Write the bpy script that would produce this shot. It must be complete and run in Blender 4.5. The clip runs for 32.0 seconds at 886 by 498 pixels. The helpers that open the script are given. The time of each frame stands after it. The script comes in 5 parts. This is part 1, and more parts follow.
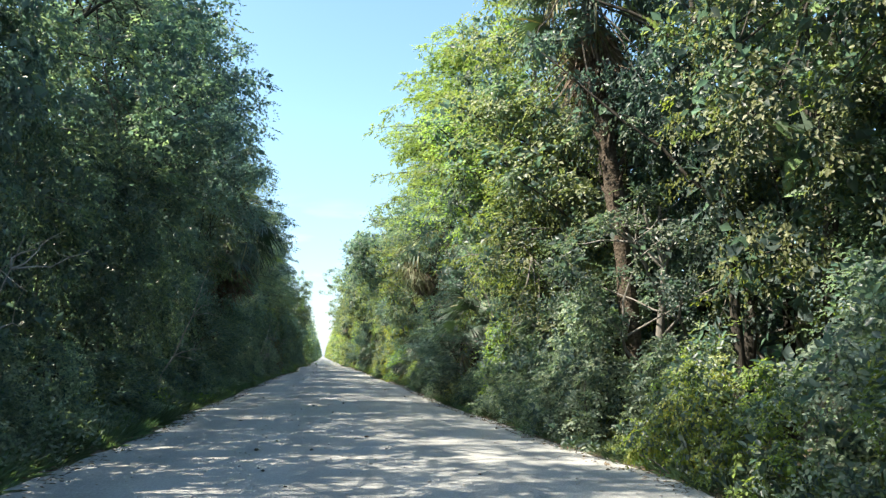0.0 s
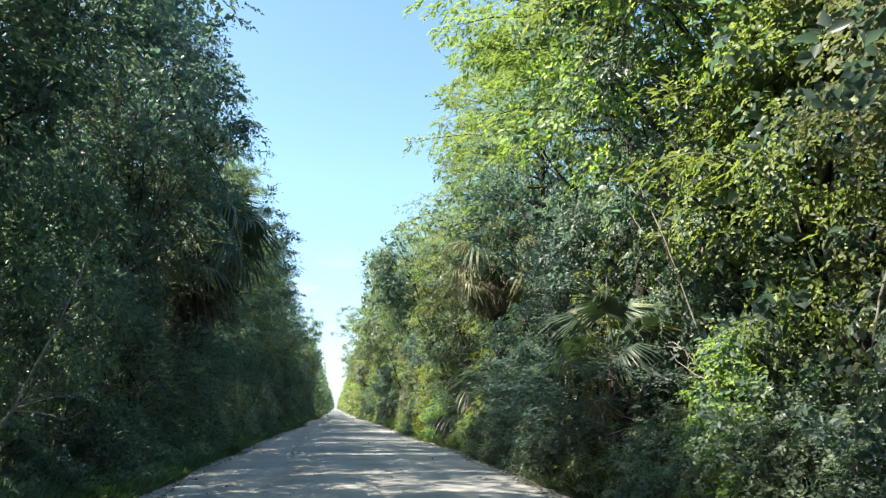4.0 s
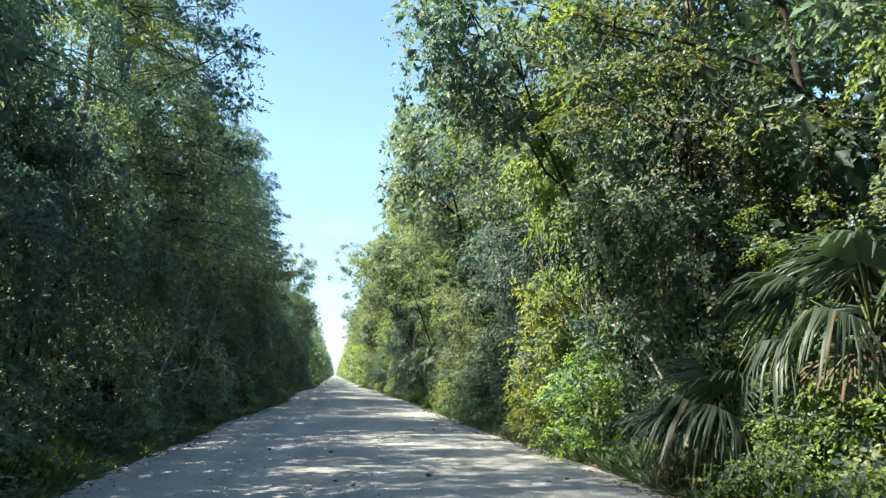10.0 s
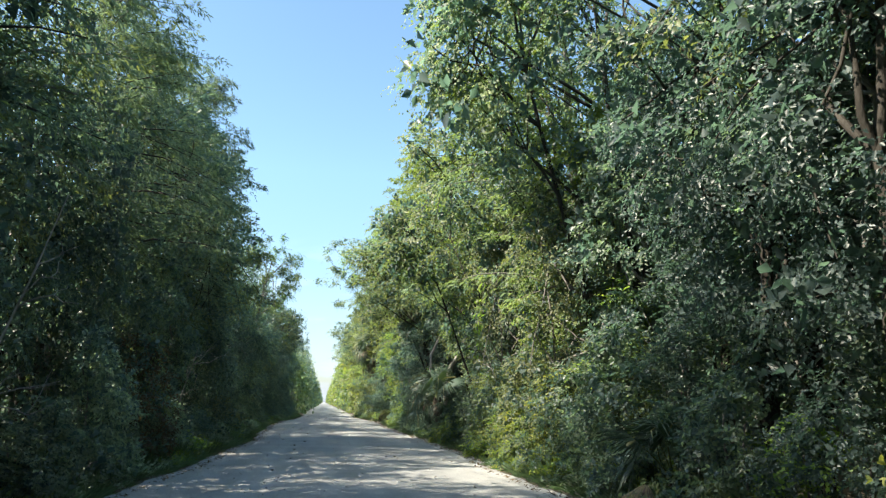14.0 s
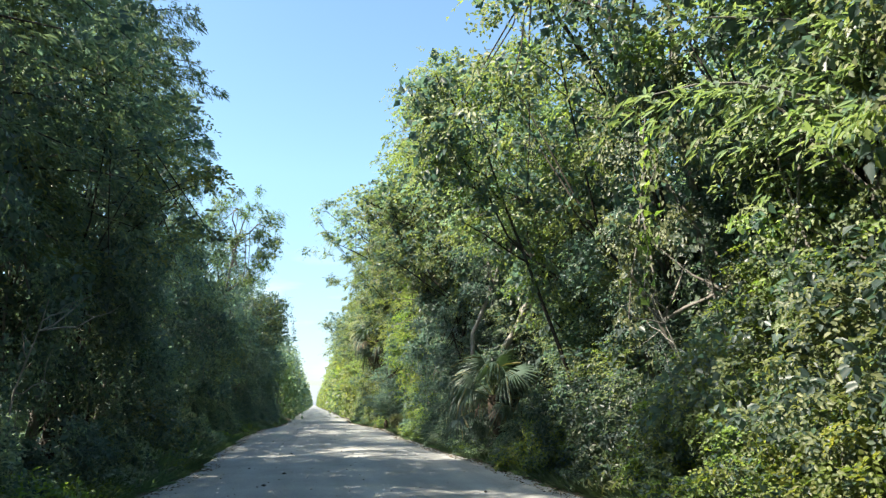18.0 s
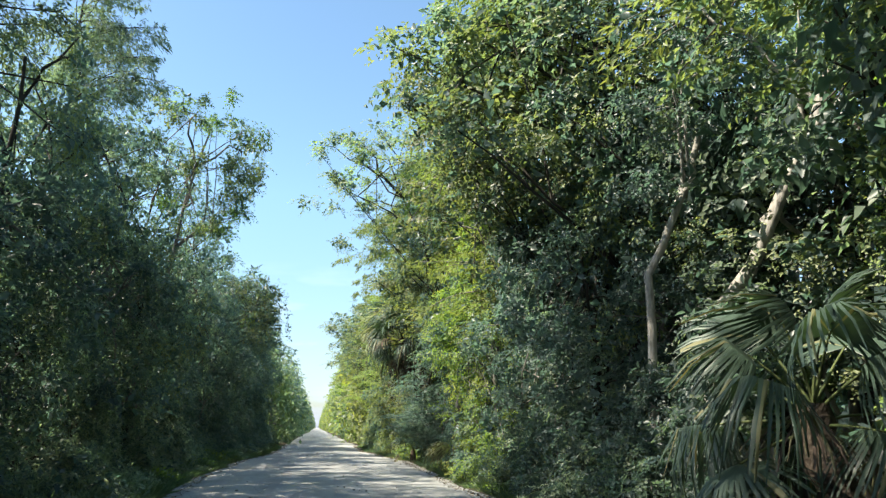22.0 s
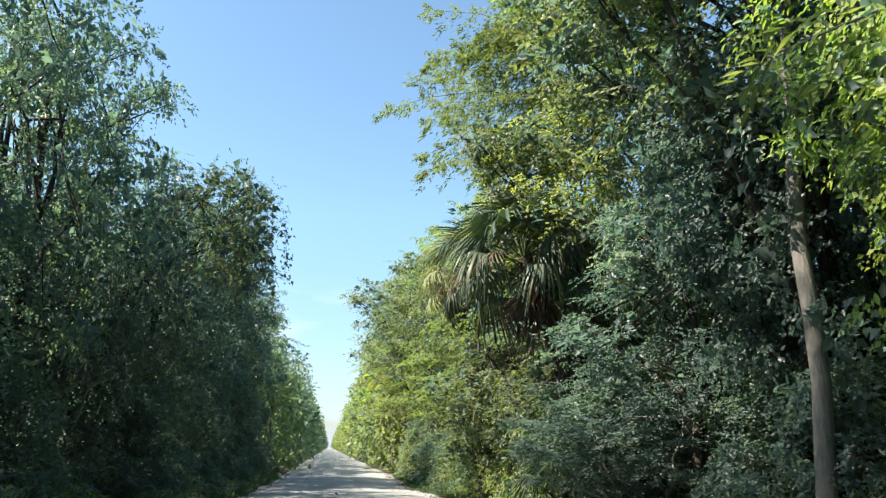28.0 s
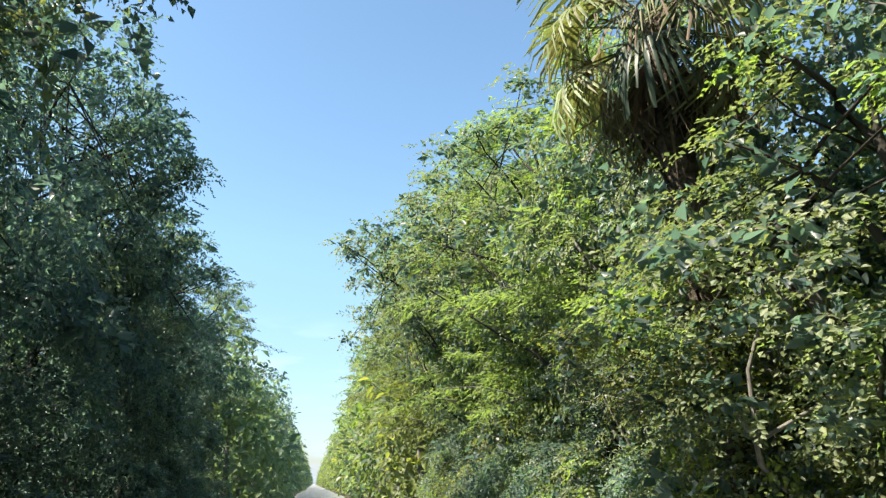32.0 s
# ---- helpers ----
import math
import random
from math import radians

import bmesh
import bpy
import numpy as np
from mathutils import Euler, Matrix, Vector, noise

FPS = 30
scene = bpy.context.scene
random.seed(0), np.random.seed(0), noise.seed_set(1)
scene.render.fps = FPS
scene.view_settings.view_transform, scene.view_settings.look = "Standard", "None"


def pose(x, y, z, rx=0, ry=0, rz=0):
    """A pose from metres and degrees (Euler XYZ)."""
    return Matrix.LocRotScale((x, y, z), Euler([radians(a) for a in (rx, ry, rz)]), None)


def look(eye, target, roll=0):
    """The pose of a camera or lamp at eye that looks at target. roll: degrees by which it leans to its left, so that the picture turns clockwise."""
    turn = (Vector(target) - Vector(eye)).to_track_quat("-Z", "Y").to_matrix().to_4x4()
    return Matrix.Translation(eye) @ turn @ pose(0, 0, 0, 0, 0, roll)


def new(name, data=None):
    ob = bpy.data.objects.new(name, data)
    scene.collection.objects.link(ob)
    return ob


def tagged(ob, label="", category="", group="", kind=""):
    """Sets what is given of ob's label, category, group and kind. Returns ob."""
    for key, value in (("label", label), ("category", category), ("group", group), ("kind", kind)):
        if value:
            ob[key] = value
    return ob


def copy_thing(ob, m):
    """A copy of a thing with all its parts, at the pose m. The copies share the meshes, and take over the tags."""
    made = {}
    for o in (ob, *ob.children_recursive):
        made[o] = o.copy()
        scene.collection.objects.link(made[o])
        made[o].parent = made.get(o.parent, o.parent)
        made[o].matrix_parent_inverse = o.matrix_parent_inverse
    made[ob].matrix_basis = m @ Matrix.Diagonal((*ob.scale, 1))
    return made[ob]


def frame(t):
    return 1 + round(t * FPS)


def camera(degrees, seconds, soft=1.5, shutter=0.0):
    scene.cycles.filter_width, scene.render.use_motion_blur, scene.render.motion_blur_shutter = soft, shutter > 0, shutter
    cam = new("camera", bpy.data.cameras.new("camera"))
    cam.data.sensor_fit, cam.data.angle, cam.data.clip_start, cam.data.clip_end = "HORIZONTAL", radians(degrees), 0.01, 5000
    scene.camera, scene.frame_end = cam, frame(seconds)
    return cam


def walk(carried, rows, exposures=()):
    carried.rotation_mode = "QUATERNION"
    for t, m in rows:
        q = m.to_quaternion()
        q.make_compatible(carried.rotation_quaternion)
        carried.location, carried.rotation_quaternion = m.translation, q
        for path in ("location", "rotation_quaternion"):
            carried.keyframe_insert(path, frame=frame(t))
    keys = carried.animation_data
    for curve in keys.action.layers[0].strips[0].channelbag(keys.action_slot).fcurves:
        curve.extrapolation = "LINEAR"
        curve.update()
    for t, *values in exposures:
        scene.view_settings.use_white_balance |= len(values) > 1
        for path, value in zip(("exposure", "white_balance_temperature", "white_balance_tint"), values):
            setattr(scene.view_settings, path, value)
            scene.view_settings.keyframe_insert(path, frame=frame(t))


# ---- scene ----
cam = camera(62, 32.0, soft=1.35, shutter=0.08)
# seconds, x, y, pitch, yaw, roll; the eye stays 1.4 m over the road
PATH = [
    (0.0, -0.019, -0.000, 8.431, -9.058, 0.774),
    (0.3, -0.006, 0.819, 9.423, -10.790, 0.075),
    (0.5, 0.004, 1.365, 7.308, -8.480, -1.746),
    (1.0, 0.026, 2.733, 10.086, -8.920, -0.974),
    (1.5, 0.026, 4.118, 11.217, -10.529, -0.364),
    (2.0, 0.015, 5.514, 11.628, -10.282, -0.113),
    (2.5, 0.029, 6.912, 12.576, -6.008, 0.798),
    (3.0, 0.036, 8.310, 12.425, -5.193, 0.881),
    (3.5, -0.004, 9.708, 12.503, -6.880, 0.610),
    (5.5, -0.040, 15.569, 10.735, -9.005, -0.202),
    (6.0, -0.040, 17.170, 10.823, -8.500, 0.068),
    (6.5, -0.035, 18.783, 10.993, -8.068, 0.154),
    (7.0, -0.029, 20.407, 11.493, -8.623, 0.102),
    (7.5, -0.007, 22.053, 11.403, -8.173, 0.189),
    (8.0, 0.018, 23.733, 11.514, -9.063, 0.138),
    (8.5, 0.030, 25.448, 10.879, -8.486, 0.197),
    (9.0, 0.035, 27.198, 11.064, -8.239, 0.112),
    (9.5, 0.042, 28.943, 10.514, -8.838, -0.069),
    (10.0, 0.045, 30.687, 9.683, -8.230, -0.026),
    (10.5, 0.036, 32.422, 10.683, -8.326, 0.004),
    (11.0, 0.017, 34.100, 10.178, -9.122, 0.190),
    (11.5, 0.017, 35.696, 10.655, -9.552, -0.010),
    (12.0, 0.038, 37.201, 11.239, -8.758, -0.432),
    (12.5, -0.004, 38.608, 10.260, -10.142, -0.505),
    (13.0, 0.042, 39.931, 10.713, -9.685, -0.353),
    (13.5, 0.076, 41.186, 11.350, -9.248, -0.144),
    (14.0, 0.076, 42.396, 11.760, -8.946, 0.256),
    (14.5, 0.056, 43.597, 10.108, -10.713, 0.176),
    (16.5, -0.005, 48.926, 10.634, -11.300, -0.164),
    (17.0, 0.004, 50.381, 9.722, -11.131, -0.129),
    (17.5, 0.023, 51.855, 10.900, -11.078, -0.522),
    (18.0, 0.038, 53.349, 11.841, -9.870, -0.758),
    (18.5, 0.090, 54.852, 12.138, -10.431, -1.052),
    (19.0, 0.152, 56.366, 11.427, -10.254, -0.854),
    (19.5, 0.167, 57.911, 11.116, -10.428, -0.668),
    (20.0, 0.198, 59.472, 11.927, -9.511, -0.033),
    (20.5, 0.244, 61.045, 14.007, -9.342, 0.684),
    (21.0, 0.252, 62.634, 14.208, -8.682, 0.807),
    (21.5, 0.221, 64.228, 13.314, -9.028, 0.194),
    (22.0, 0.205, 65.794, 13.586, -9.469, -0.058),
    (22.5, 0.192, 67.337, 12.374, -9.861, -0.239),
    (23.0, 0.195, 68.871, 12.833, -8.933, -0.069),
    (23.5, 0.192, 70.402, 13.546, -8.960, 0.020),
    (24.0, 0.159, 71.905, 12.570, -8.805, 0.360),
    (24.5, 0.096, 73.413, 12.099, -8.304, 0.492),
    (26.5, 0.002, 79.146, 12.414, -8.735, 0.869),
    (27.0, 0.009, 80.574, 11.781, -9.254, 1.001),
    (27.5, 0.002, 82.035, 12.228, -9.198, 0.944),
    (28.0, 0.008, 83.541, 15.166, -8.242, 0.921),
    (28.5, -0.003, 85.092, 15.415, -7.740, 0.602),
    (29.0, -0.000, 86.685, 15.298, -8.556, 0.174),
    (29.5, -0.004, 88.325, 15.967, -8.337, -0.183),
    (30.0, 0.004, 90.005, 15.503, -7.553, -0.206),
    (30.5, 0.022, 91.709, 15.534, -7.965, -0.794),
    (31.0, 0.032, 93.416, 17.364, -9.967, -1.562),
    (31.5, 0.036, 95.142, 17.128, -8.812, -1.144),
    (32.0, 0.057, 96.861, 17.476, -9.828, -1.192),
]
walk(cam, [(t, pose(x, y, 1.4, 90 + pitch, 0, yaw) @ pose(0, 0, 0, 0, 0, roll)) for t, x, y, pitch, yaw, roll in PATH], [(0, 1.77), (2, 1.74), (6, 1.69), (10, 1.73), (13, 1.50), (15.5, 1.57), (17, 1.63), (19, 1.58), (21, 1.50), (22.5, 1.47), (24, 1.54), (28, 1.41), (29.5, 1.34), (31, 1.54), (32, 1.42)])

world = bpy.data.worlds.new("sky")
scene.world = world
world.use_nodes = True
wt = world.node_tree
SUN_EL, SUN_AZ = radians(48), radians(-97)  # azimuth from +y towards +x
sky = wt.nodes.new("ShaderNodeTexSky")
sky.sky_type, sky.sun_disc, sky.sun_elevation, sky.sun_rotation = "NISHITA", False, SUN_EL, SUN_AZ
sky.air_density, sky.dust_density, sky.ozone_density = 1.0, 0.8, 0.7
co = wt.nodes.new("ShaderNodeTexCoord")
sep = wt.nodes.new("ShaderNodeSeparateXYZ")
wt.links.new(co.outputs["Generated"], sep.inputs[0])
stretch = wt.nodes.new("ShaderNodeMapping")
stretch.inputs["Scale"].default_value = (6, 6, 26)
wt.links.new(co.outputs["Generated"], stretch.inputs[0])
cloud = wt.nodes.new("ShaderNodeTexNoise")
cloud.inputs["Scale"].default_value, cloud.inputs["Detail"].default_value = 1.6, 6
wt.links.new(stretch.outputs[0], cloud.inputs["Vector"])
cl = wt.nodes.new("ShaderNodeMapRange")
cl.inputs["From Min"].default_value, cl.inputs["From Max"].default_value = 0.5, 0.7
wt.links.new(cloud.outputs[0], cl.inputs["Value"])
low = wt.nodes.new("ShaderNodeMapRange")
low.inputs["From Min"].default_value, low.inputs["From Max"].default_value = 0.22, 0.06
wt.links.new(sep.outputs["Z"], low.inputs["Value"])
mul = wt.nodes.new("ShaderNodeMath")
mul.operation = "MULTIPLY"
wt.links.new(cl.outputs[0], mul.inputs[0])
wt.links.new(low.outputs[0], mul.inputs[1])
mixc = wt.nodes.new("ShaderNodeMix")
mixc.data_type = "RGBA"
wt.links.new(mul.outputs[0], mixc.inputs["Factor"])
wt.links.new(sky.outputs[0], mixc.inputs["A"])
mixc.inputs["B"].default_value = (5.2, 5.5, 5.9, 1)
air = wt.nodes.new("ShaderNodeMix")
air.data_type, air.blend_type = "RGBA", "MULTIPLY"
air.inputs["Factor"].default_value = 1
haze = wt.nodes.new("ShaderNodeMix")  # the glare of the low sky is milder than in clear air
haze.data_type = "RGBA"
haze.inputs["A"].default_value, haze.inputs["B"].default_value = (0.52, 0.56, 0.64, 1), (0.815, 0.945, 0.935, 1)
rise = wt.nodes.new("ShaderNodeMapRange")
rise.inputs["From Min"].default_value, rise.inputs["From Max"].default_value = 0.0, 0.30
wt.links.new(sep.outputs["Z"], rise.inputs["Value"])
wt.links.new(rise.outputs[0], haze.inputs["Factor"])
wt.links.new(haze.outputs["Result"], air.inputs["B"])
wt.links.new(mixc.outputs["Result"], air.inputs["A"])
wt.links.new(air.outputs["Result"], wt.nodes["Background"].inputs[0])
wt.nodes["Background"].inputs[1].default_value = 0.116

sun = new("sun", bpy.data.lights.new("sun", "SUN"))
sun.data.energy, sun.data.angle, sun.data.color = 5.0, radians(0.6), (1, 0.90, 0.72)
to_sun = Vector((math.sin(SUN_AZ) * math.cos(SUN_EL), math.cos(SUN_AZ) * math.cos(SUN_EL), math.sin(SUN_EL)))
sun.matrix_world = look(Vector((-60, 60, 80)), Vector((-60, 60, 80)) - to_sun)

# ---- materials ----


def node(nt, kind, **values):
    n = nt.nodes.new(kind)
    for k, v in values.items():
        n.inputs[k.replace("_", " ")].default_value = v
    return n


def leaf_material(name, base, tip, glow, rough=0.50, through_amount=0.40, patch=0.45):
    """Leaf blades: glossy skin over a body that lets light through; every leaf and every plant differs a little."""
    m = bpy.data.materials.new(name)
    m.use_nodes = True
    nt = m.node_tree
    bsdf, out = nt.nodes["Principled BSDF"], nt.nodes["Material Output"]
    geo, info = nt.nodes.new("ShaderNodeNewGeometry"), nt.nodes.new("ShaderNodeObjectInfo")
    tone = nt.nodes.new("ShaderNodeMix")
    tone.data_type = "RGBA"
    tone.inputs["A"].default_value, tone.inputs["B"].default_value = (*base, 1), (*tip, 1)
    nt.links.new(geo.outputs["Random Per Island"], tone.inputs["Factor"])
    spots = node(nt, "ShaderNodeTexNoise", Scale=0.45, Detail=3.0)
    nt.links.new(geo.outputs["Position"], spots.inputs["Vector"])
    add = nt.nodes.new("ShaderNodeMath")
    add.operation = "ADD"
    nt.links.new(info.outputs["Random"], add.inputs[0])
    nt.links.new(spots.outputs[0], add.inputs[1])
    val = nt.nodes.new("ShaderNodeMapRange")
    val.inputs["From Min"].default_value, val.inputs["From Max"].default_value = 0.3, 1.7
    val.inputs["To Min"].default_value, val.inputs["To Max"].default_value = 1 - patch, 1 + patch
    nt.links.new(add.outputs[0], val.inputs["Value"])
    hue = nt.nodes.new("ShaderNodeHueSaturation")
    nt.links.new(tone.outputs["Result"], hue.inputs["Color"])
    nt.links.new(val.outputs[0], hue.inputs["Value"])
    turn = nt.nodes.new("ShaderNodeMapRange")
    turn.inputs["To Min"].default_value, turn.inputs["To Max"].default_value = 0.482, 0.518
    nt.links.new(info.outputs["Random"], turn.inputs["Value"])
    nt.links.new(turn.outputs[0], hue.inputs["Hue"])
    nt.links.new(hue.outputs[0], bsdf.inputs["Base Color"])
    bsdf.inputs["Roughness"].default_value, bsdf.inputs["Specular IOR Level"].default_value = rough, 0.5
    tr = nt.nodes.new("ShaderNodeBsdfTranslucent")
    warm = nt.nodes.new("ShaderNodeMix")
    warm.data_type, warm.blend_type = "RGBA", "MULTIPLY"
    warm.inputs["Factor"].default_value, warm.inputs["B"].default_value = 1, (*glow, 1)
    nt.links.new(hue.outputs[0], warm.inputs["A"])
    nt.links.new(warm.outputs["Result"], tr.inputs["Color"])
    mix = nt.nodes.new("ShaderNodeMixShader")
    mix.inputs[0].default_value = through_amount
    nt.links.new(bsdf.outputs[0], mix.inputs[1])
    nt.links.new(tr.outputs[0], mix.inputs[2])
    nt.links.new(mix.outputs[0], out.inputs["Surface"])
    return m


def surface(name, a, b, scale, rough=0.9, bump=0.4, bump_scale=40.0, squash=(1, 1, 1), fine=None, distance=0.02):
    """Bark, soil and gravel: two tones mixed by coarse and fine noise, with relief."""
    m = bpy.data.materials.new(name)
    m.use_nodes = True
    nt = m.node_tree
    bsdf = nt.nodes["Principled BSDF"]
    geo = nt.nodes.new("ShaderNodeNewGeometry")
    mp = nt.nodes.new("ShaderNodeMapping")
    mp.inputs["Scale"].default_value = squash
    nt.links.new(geo.outputs["Position"], mp.inputs[0])
    n1, n2 = node(nt, "ShaderNodeTexNoise", Scale=scale, Detail=6.0), node(nt, "ShaderNodeTexNoise", Scale=bump_scale, Detail=5.0)
    nt.links.new(mp.outputs[0], n1.inputs["Vector"])
    nt.links.new(mp.outputs[0], n2.inputs["Vector"])
    mean = nt.nodes.new("ShaderNodeMix")
    mean.inputs["Factor"].default_value = 0.45
    nt.links.new(n1.outputs[0], mean.inputs["A"])
    nt.links.new(n2.outputs[0], mean.inputs["B"])
    spread = nt.nodes.new("ShaderNodeMapRange")
    spread.inputs["From Min"].default_value, spread.inputs["From Max"].default_value = 0.32, 0.68
    nt.links.new(mean.outputs[0], spread.inputs["Value"])
    tone = nt.nodes.new("ShaderNodeMix")
    tone.data_type = "RGBA"
    tone.inputs["A"].default_value, tone.inputs["B"].default_value = (*a, 1), (*b, 1)
    nt.links.new(spread.outputs[0], tone.inputs["Factor"])
    nt.links.new(tone.outputs["Result"], bsdf.inputs["Base Color"])
    bsdf.inputs["Roughness"].default_value, bsdf.inputs["Specular IOR Level"].default_value = rough, 0.25
    bp = node(nt, "ShaderNodeBump", Strength=bump, Distance=distance)
    nt.links.new(n2.outputs[0], bp.inputs["Height"])
    nt.links.new(bp.outputs[0], bsdf.inputs["Normal"])
    return m


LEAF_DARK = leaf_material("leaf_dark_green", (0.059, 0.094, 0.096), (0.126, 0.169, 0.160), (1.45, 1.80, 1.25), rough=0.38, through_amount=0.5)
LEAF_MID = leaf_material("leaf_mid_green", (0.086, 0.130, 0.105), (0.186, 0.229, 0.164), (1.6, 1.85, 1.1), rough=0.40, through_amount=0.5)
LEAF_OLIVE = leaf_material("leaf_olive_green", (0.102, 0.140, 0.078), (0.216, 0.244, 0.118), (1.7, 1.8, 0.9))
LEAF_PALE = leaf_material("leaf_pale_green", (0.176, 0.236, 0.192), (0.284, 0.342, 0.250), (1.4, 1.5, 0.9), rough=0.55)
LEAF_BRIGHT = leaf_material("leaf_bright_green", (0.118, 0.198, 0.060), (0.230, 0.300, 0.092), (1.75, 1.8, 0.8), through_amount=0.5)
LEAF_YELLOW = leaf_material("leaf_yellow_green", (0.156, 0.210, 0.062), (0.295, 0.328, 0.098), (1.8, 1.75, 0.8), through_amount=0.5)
LEAF_RUSTY = leaf_material("leaf_rusty_brown", (0.070, 0.066, 0.046), (0.130, 0.104, 0.070), (1.5, 1.2, 0.6))
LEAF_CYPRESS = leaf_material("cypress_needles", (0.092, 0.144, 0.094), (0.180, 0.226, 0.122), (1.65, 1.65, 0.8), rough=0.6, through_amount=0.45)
# sunlit and shaded copies of the cypress colour, light and shade painted in
LEAF_CYPRESS_SUN = leaf_material("cypress_needles_sun", (0.120, 0.182, 0.078), (0.222, 0.278, 0.110), (1.65, 1.65, 0.75), rough=0.6, through_amount=0.48)
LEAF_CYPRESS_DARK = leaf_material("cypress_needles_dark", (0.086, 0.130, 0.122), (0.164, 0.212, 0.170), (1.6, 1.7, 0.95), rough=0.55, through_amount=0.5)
PALM_GREEN = leaf_material("palm_blade_green", (0.034, 0.062, 0.052), (0.070, 0.106, 0.074), (1.4, 1.6, 0.7), rough=0.48, through_amount=0.2)
PALM_YELLOW = leaf_material("palm_blade_faded", (0.12, 0.13, 0.066), (0.21, 0.20, 0.11), (1.4, 1.3, 0.6), rough=0.6, through_amount=0.25)
PALM_PALE = leaf_material("palm_blade_pale", (0.15, 0.18, 0.10), (0.26, 0.29, 0.16), (1.4, 1.4, 0.6), rough=0.5, through_amount=0.3)
PALM_DEAD = leaf_material("palm_blade_dead", (0.070, 0.050, 0.038), (0.165, 0.122, 0.088), (1.3, 1.1, 0.7), rough=0.85, through_amount=0.12)
GRASS = leaf_material("grass_blade", (0.090, 0.150, 0.090), (0.160, 0.225, 0.135), (1.3, 1.5, 0.8), rough=0.5)
BARK_DARK = surface("bark_dark", (0.024, 0.022, 0.019), (0.064, 0.058, 0.051), 6, bump=0.7, bump_scale=30, squash=(1, 1, 0.25))
BARK_PALE = surface("bark_pale", (0.17, 0.160, 0.148), (0.40, 0.385, 0.365), 5, bump=0.5, bump_scale=34, squash=(1, 1, 0.3))
BARK_GREY = surface("bark_grey", (0.095, 0.090, 0.083), (0.235, 0.224, 0.210), 5, bump=0.6, bump_scale=30, squash=(1, 1, 0.3))
PALM_BARK = surface("palm_bark", (0.034, 0.027, 0.021), (0.105, 0.084, 0.066), 9, bump=0.9, bump_scale=22, distance=0.05)
STEM_GREEN = surface("stem_green", (0.06, 0.085, 0.03), (0.11, 0.13, 0.05), 12, rough=0.6, bump=0.2)
SOIL = surface("leaf_litter_soil", (0.045, 0.040, 0.030), (0.120, 0.102, 0.074), 1.3, bump=0.8, bump_scale=16, distance=0.06)
STONE = surface("limestone_pebble", (0.22, 0.21, 0.19), (0.42, 0.40, 0.37), 9, bump=0.3)
CLOD = surface("dark_clod", (0.045, 0.040, 0.035), (0.12, 0.105, 0.09), 12, bump=0.5)


def road_material():
    """Packed limestone gravel: pale, with smoother wheel tracks, fine grit and scattered damp patches."""
    m = surface("limestone_gravel", (0.310, 0.320, 0.326), (0.470, 0.474, 0.470), 0.7, bump=0.55, bump_scale=26, distance=0.03)
    nt = m.node_tree
    bsdf = nt.nodes["Principled BSDF"]
    old = bsdf.inputs["Base Color"].links[0].from_socket
    geo = nt.nodes.new("ShaderNodeNewGeometry")
    grit = node(nt, "ShaderNodeTexVoronoi", Scale=38.0)
    nt.links.new(geo.outputs["Position"], grit.inputs["Vector"])
    rng = nt.nodes.new("ShaderNodeMapRange")
    rng.inputs["From Max"].default_value, rng.inputs["To Min"].default_value, rng.inputs["To Max"].default_value = 0.6, 1.12, 0.80
    nt.links.new(grit.outputs["Distance"], rng.inputs["Value"])
    sx = nt.nodes.new("ShaderNodeMapping")
    sx.inputs["Scale"].default_value = (1.3, 0.05, 1)
    nt.links.new(geo.outputs["Position"], sx.inputs[0])
    lane = node(nt, "ShaderNodeTexNoise", Scale=1.0, Detail=3.0)
    nt.links.new(sx.outputs[0], lane.inputs["Vector"])
    lr = nt.nodes.new("ShaderNodeMapRange")
    lr.inputs["From Min"].default_value, lr.inputs["From Max"].default_value = 0.35, 0.65
    lr.inputs["To Min"].default_value, lr.inputs["To Max"].default_value = 0.84, 1.08
    nt.links.new(lane.outputs[0], lr.inputs["Value"])
    k = nt.nodes.new("ShaderNodeMath")
    k.operation = "MULTIPLY"
    nt.links.new(rng.outputs[0], k.inputs[0])
    nt.links.new(lr.outputs[0], k.inputs[1])
    hs = nt.nodes.new("ShaderNodeHueSaturation")
    nt.links.new(old, hs.inputs["Color"])
    nt.links.new(k.outputs[0], hs.inputs["Value"])
    nt.links.new(hs.outputs[0], bsdf.inputs["Base Color"])
    return m


GRAVEL = road_material()

# ---- mesh helpers ----
rng = np.random.default_rng(7)


def raw_mesh(name, verts, faces, size, materials, index=None, smooth=False):
    """A mesh from arrays: verts (n, 3) and faces (m, size)."""
    me = bpy.data.meshes.new(name)
    n, m = len(verts), len(faces)
    me.vertices.add(n)
    me.vertices.foreach_set("co", np.ascontiguousarray(verts, dtype=np.float32).ravel())
    me.loops.add(m * size)
    me.loops.foreach_set("vertex_index", np.ascontiguousarray(faces, dtype=np.int32).ravel())
    me.polygons.add(m)
    me.polygons.foreach_set("loop_start", np.arange(0, m * size, size, dtype=np.int32))
    if index is not None:
        me.polygons.foreach_set("material_index", np.ascontiguousarray(index, dtype=np.int32))
    for mat in materials:
        me.materials.append(mat)
    me.update(calc_edges=True)
    if smooth:
        me.polygons.foreach_set("use_smooth", np.ones(m, dtype=bool))
    return me


def unit(v):
    return v / np.maximum(np.linalg.norm(v, axis=1, keepdims=True), 1e-6)


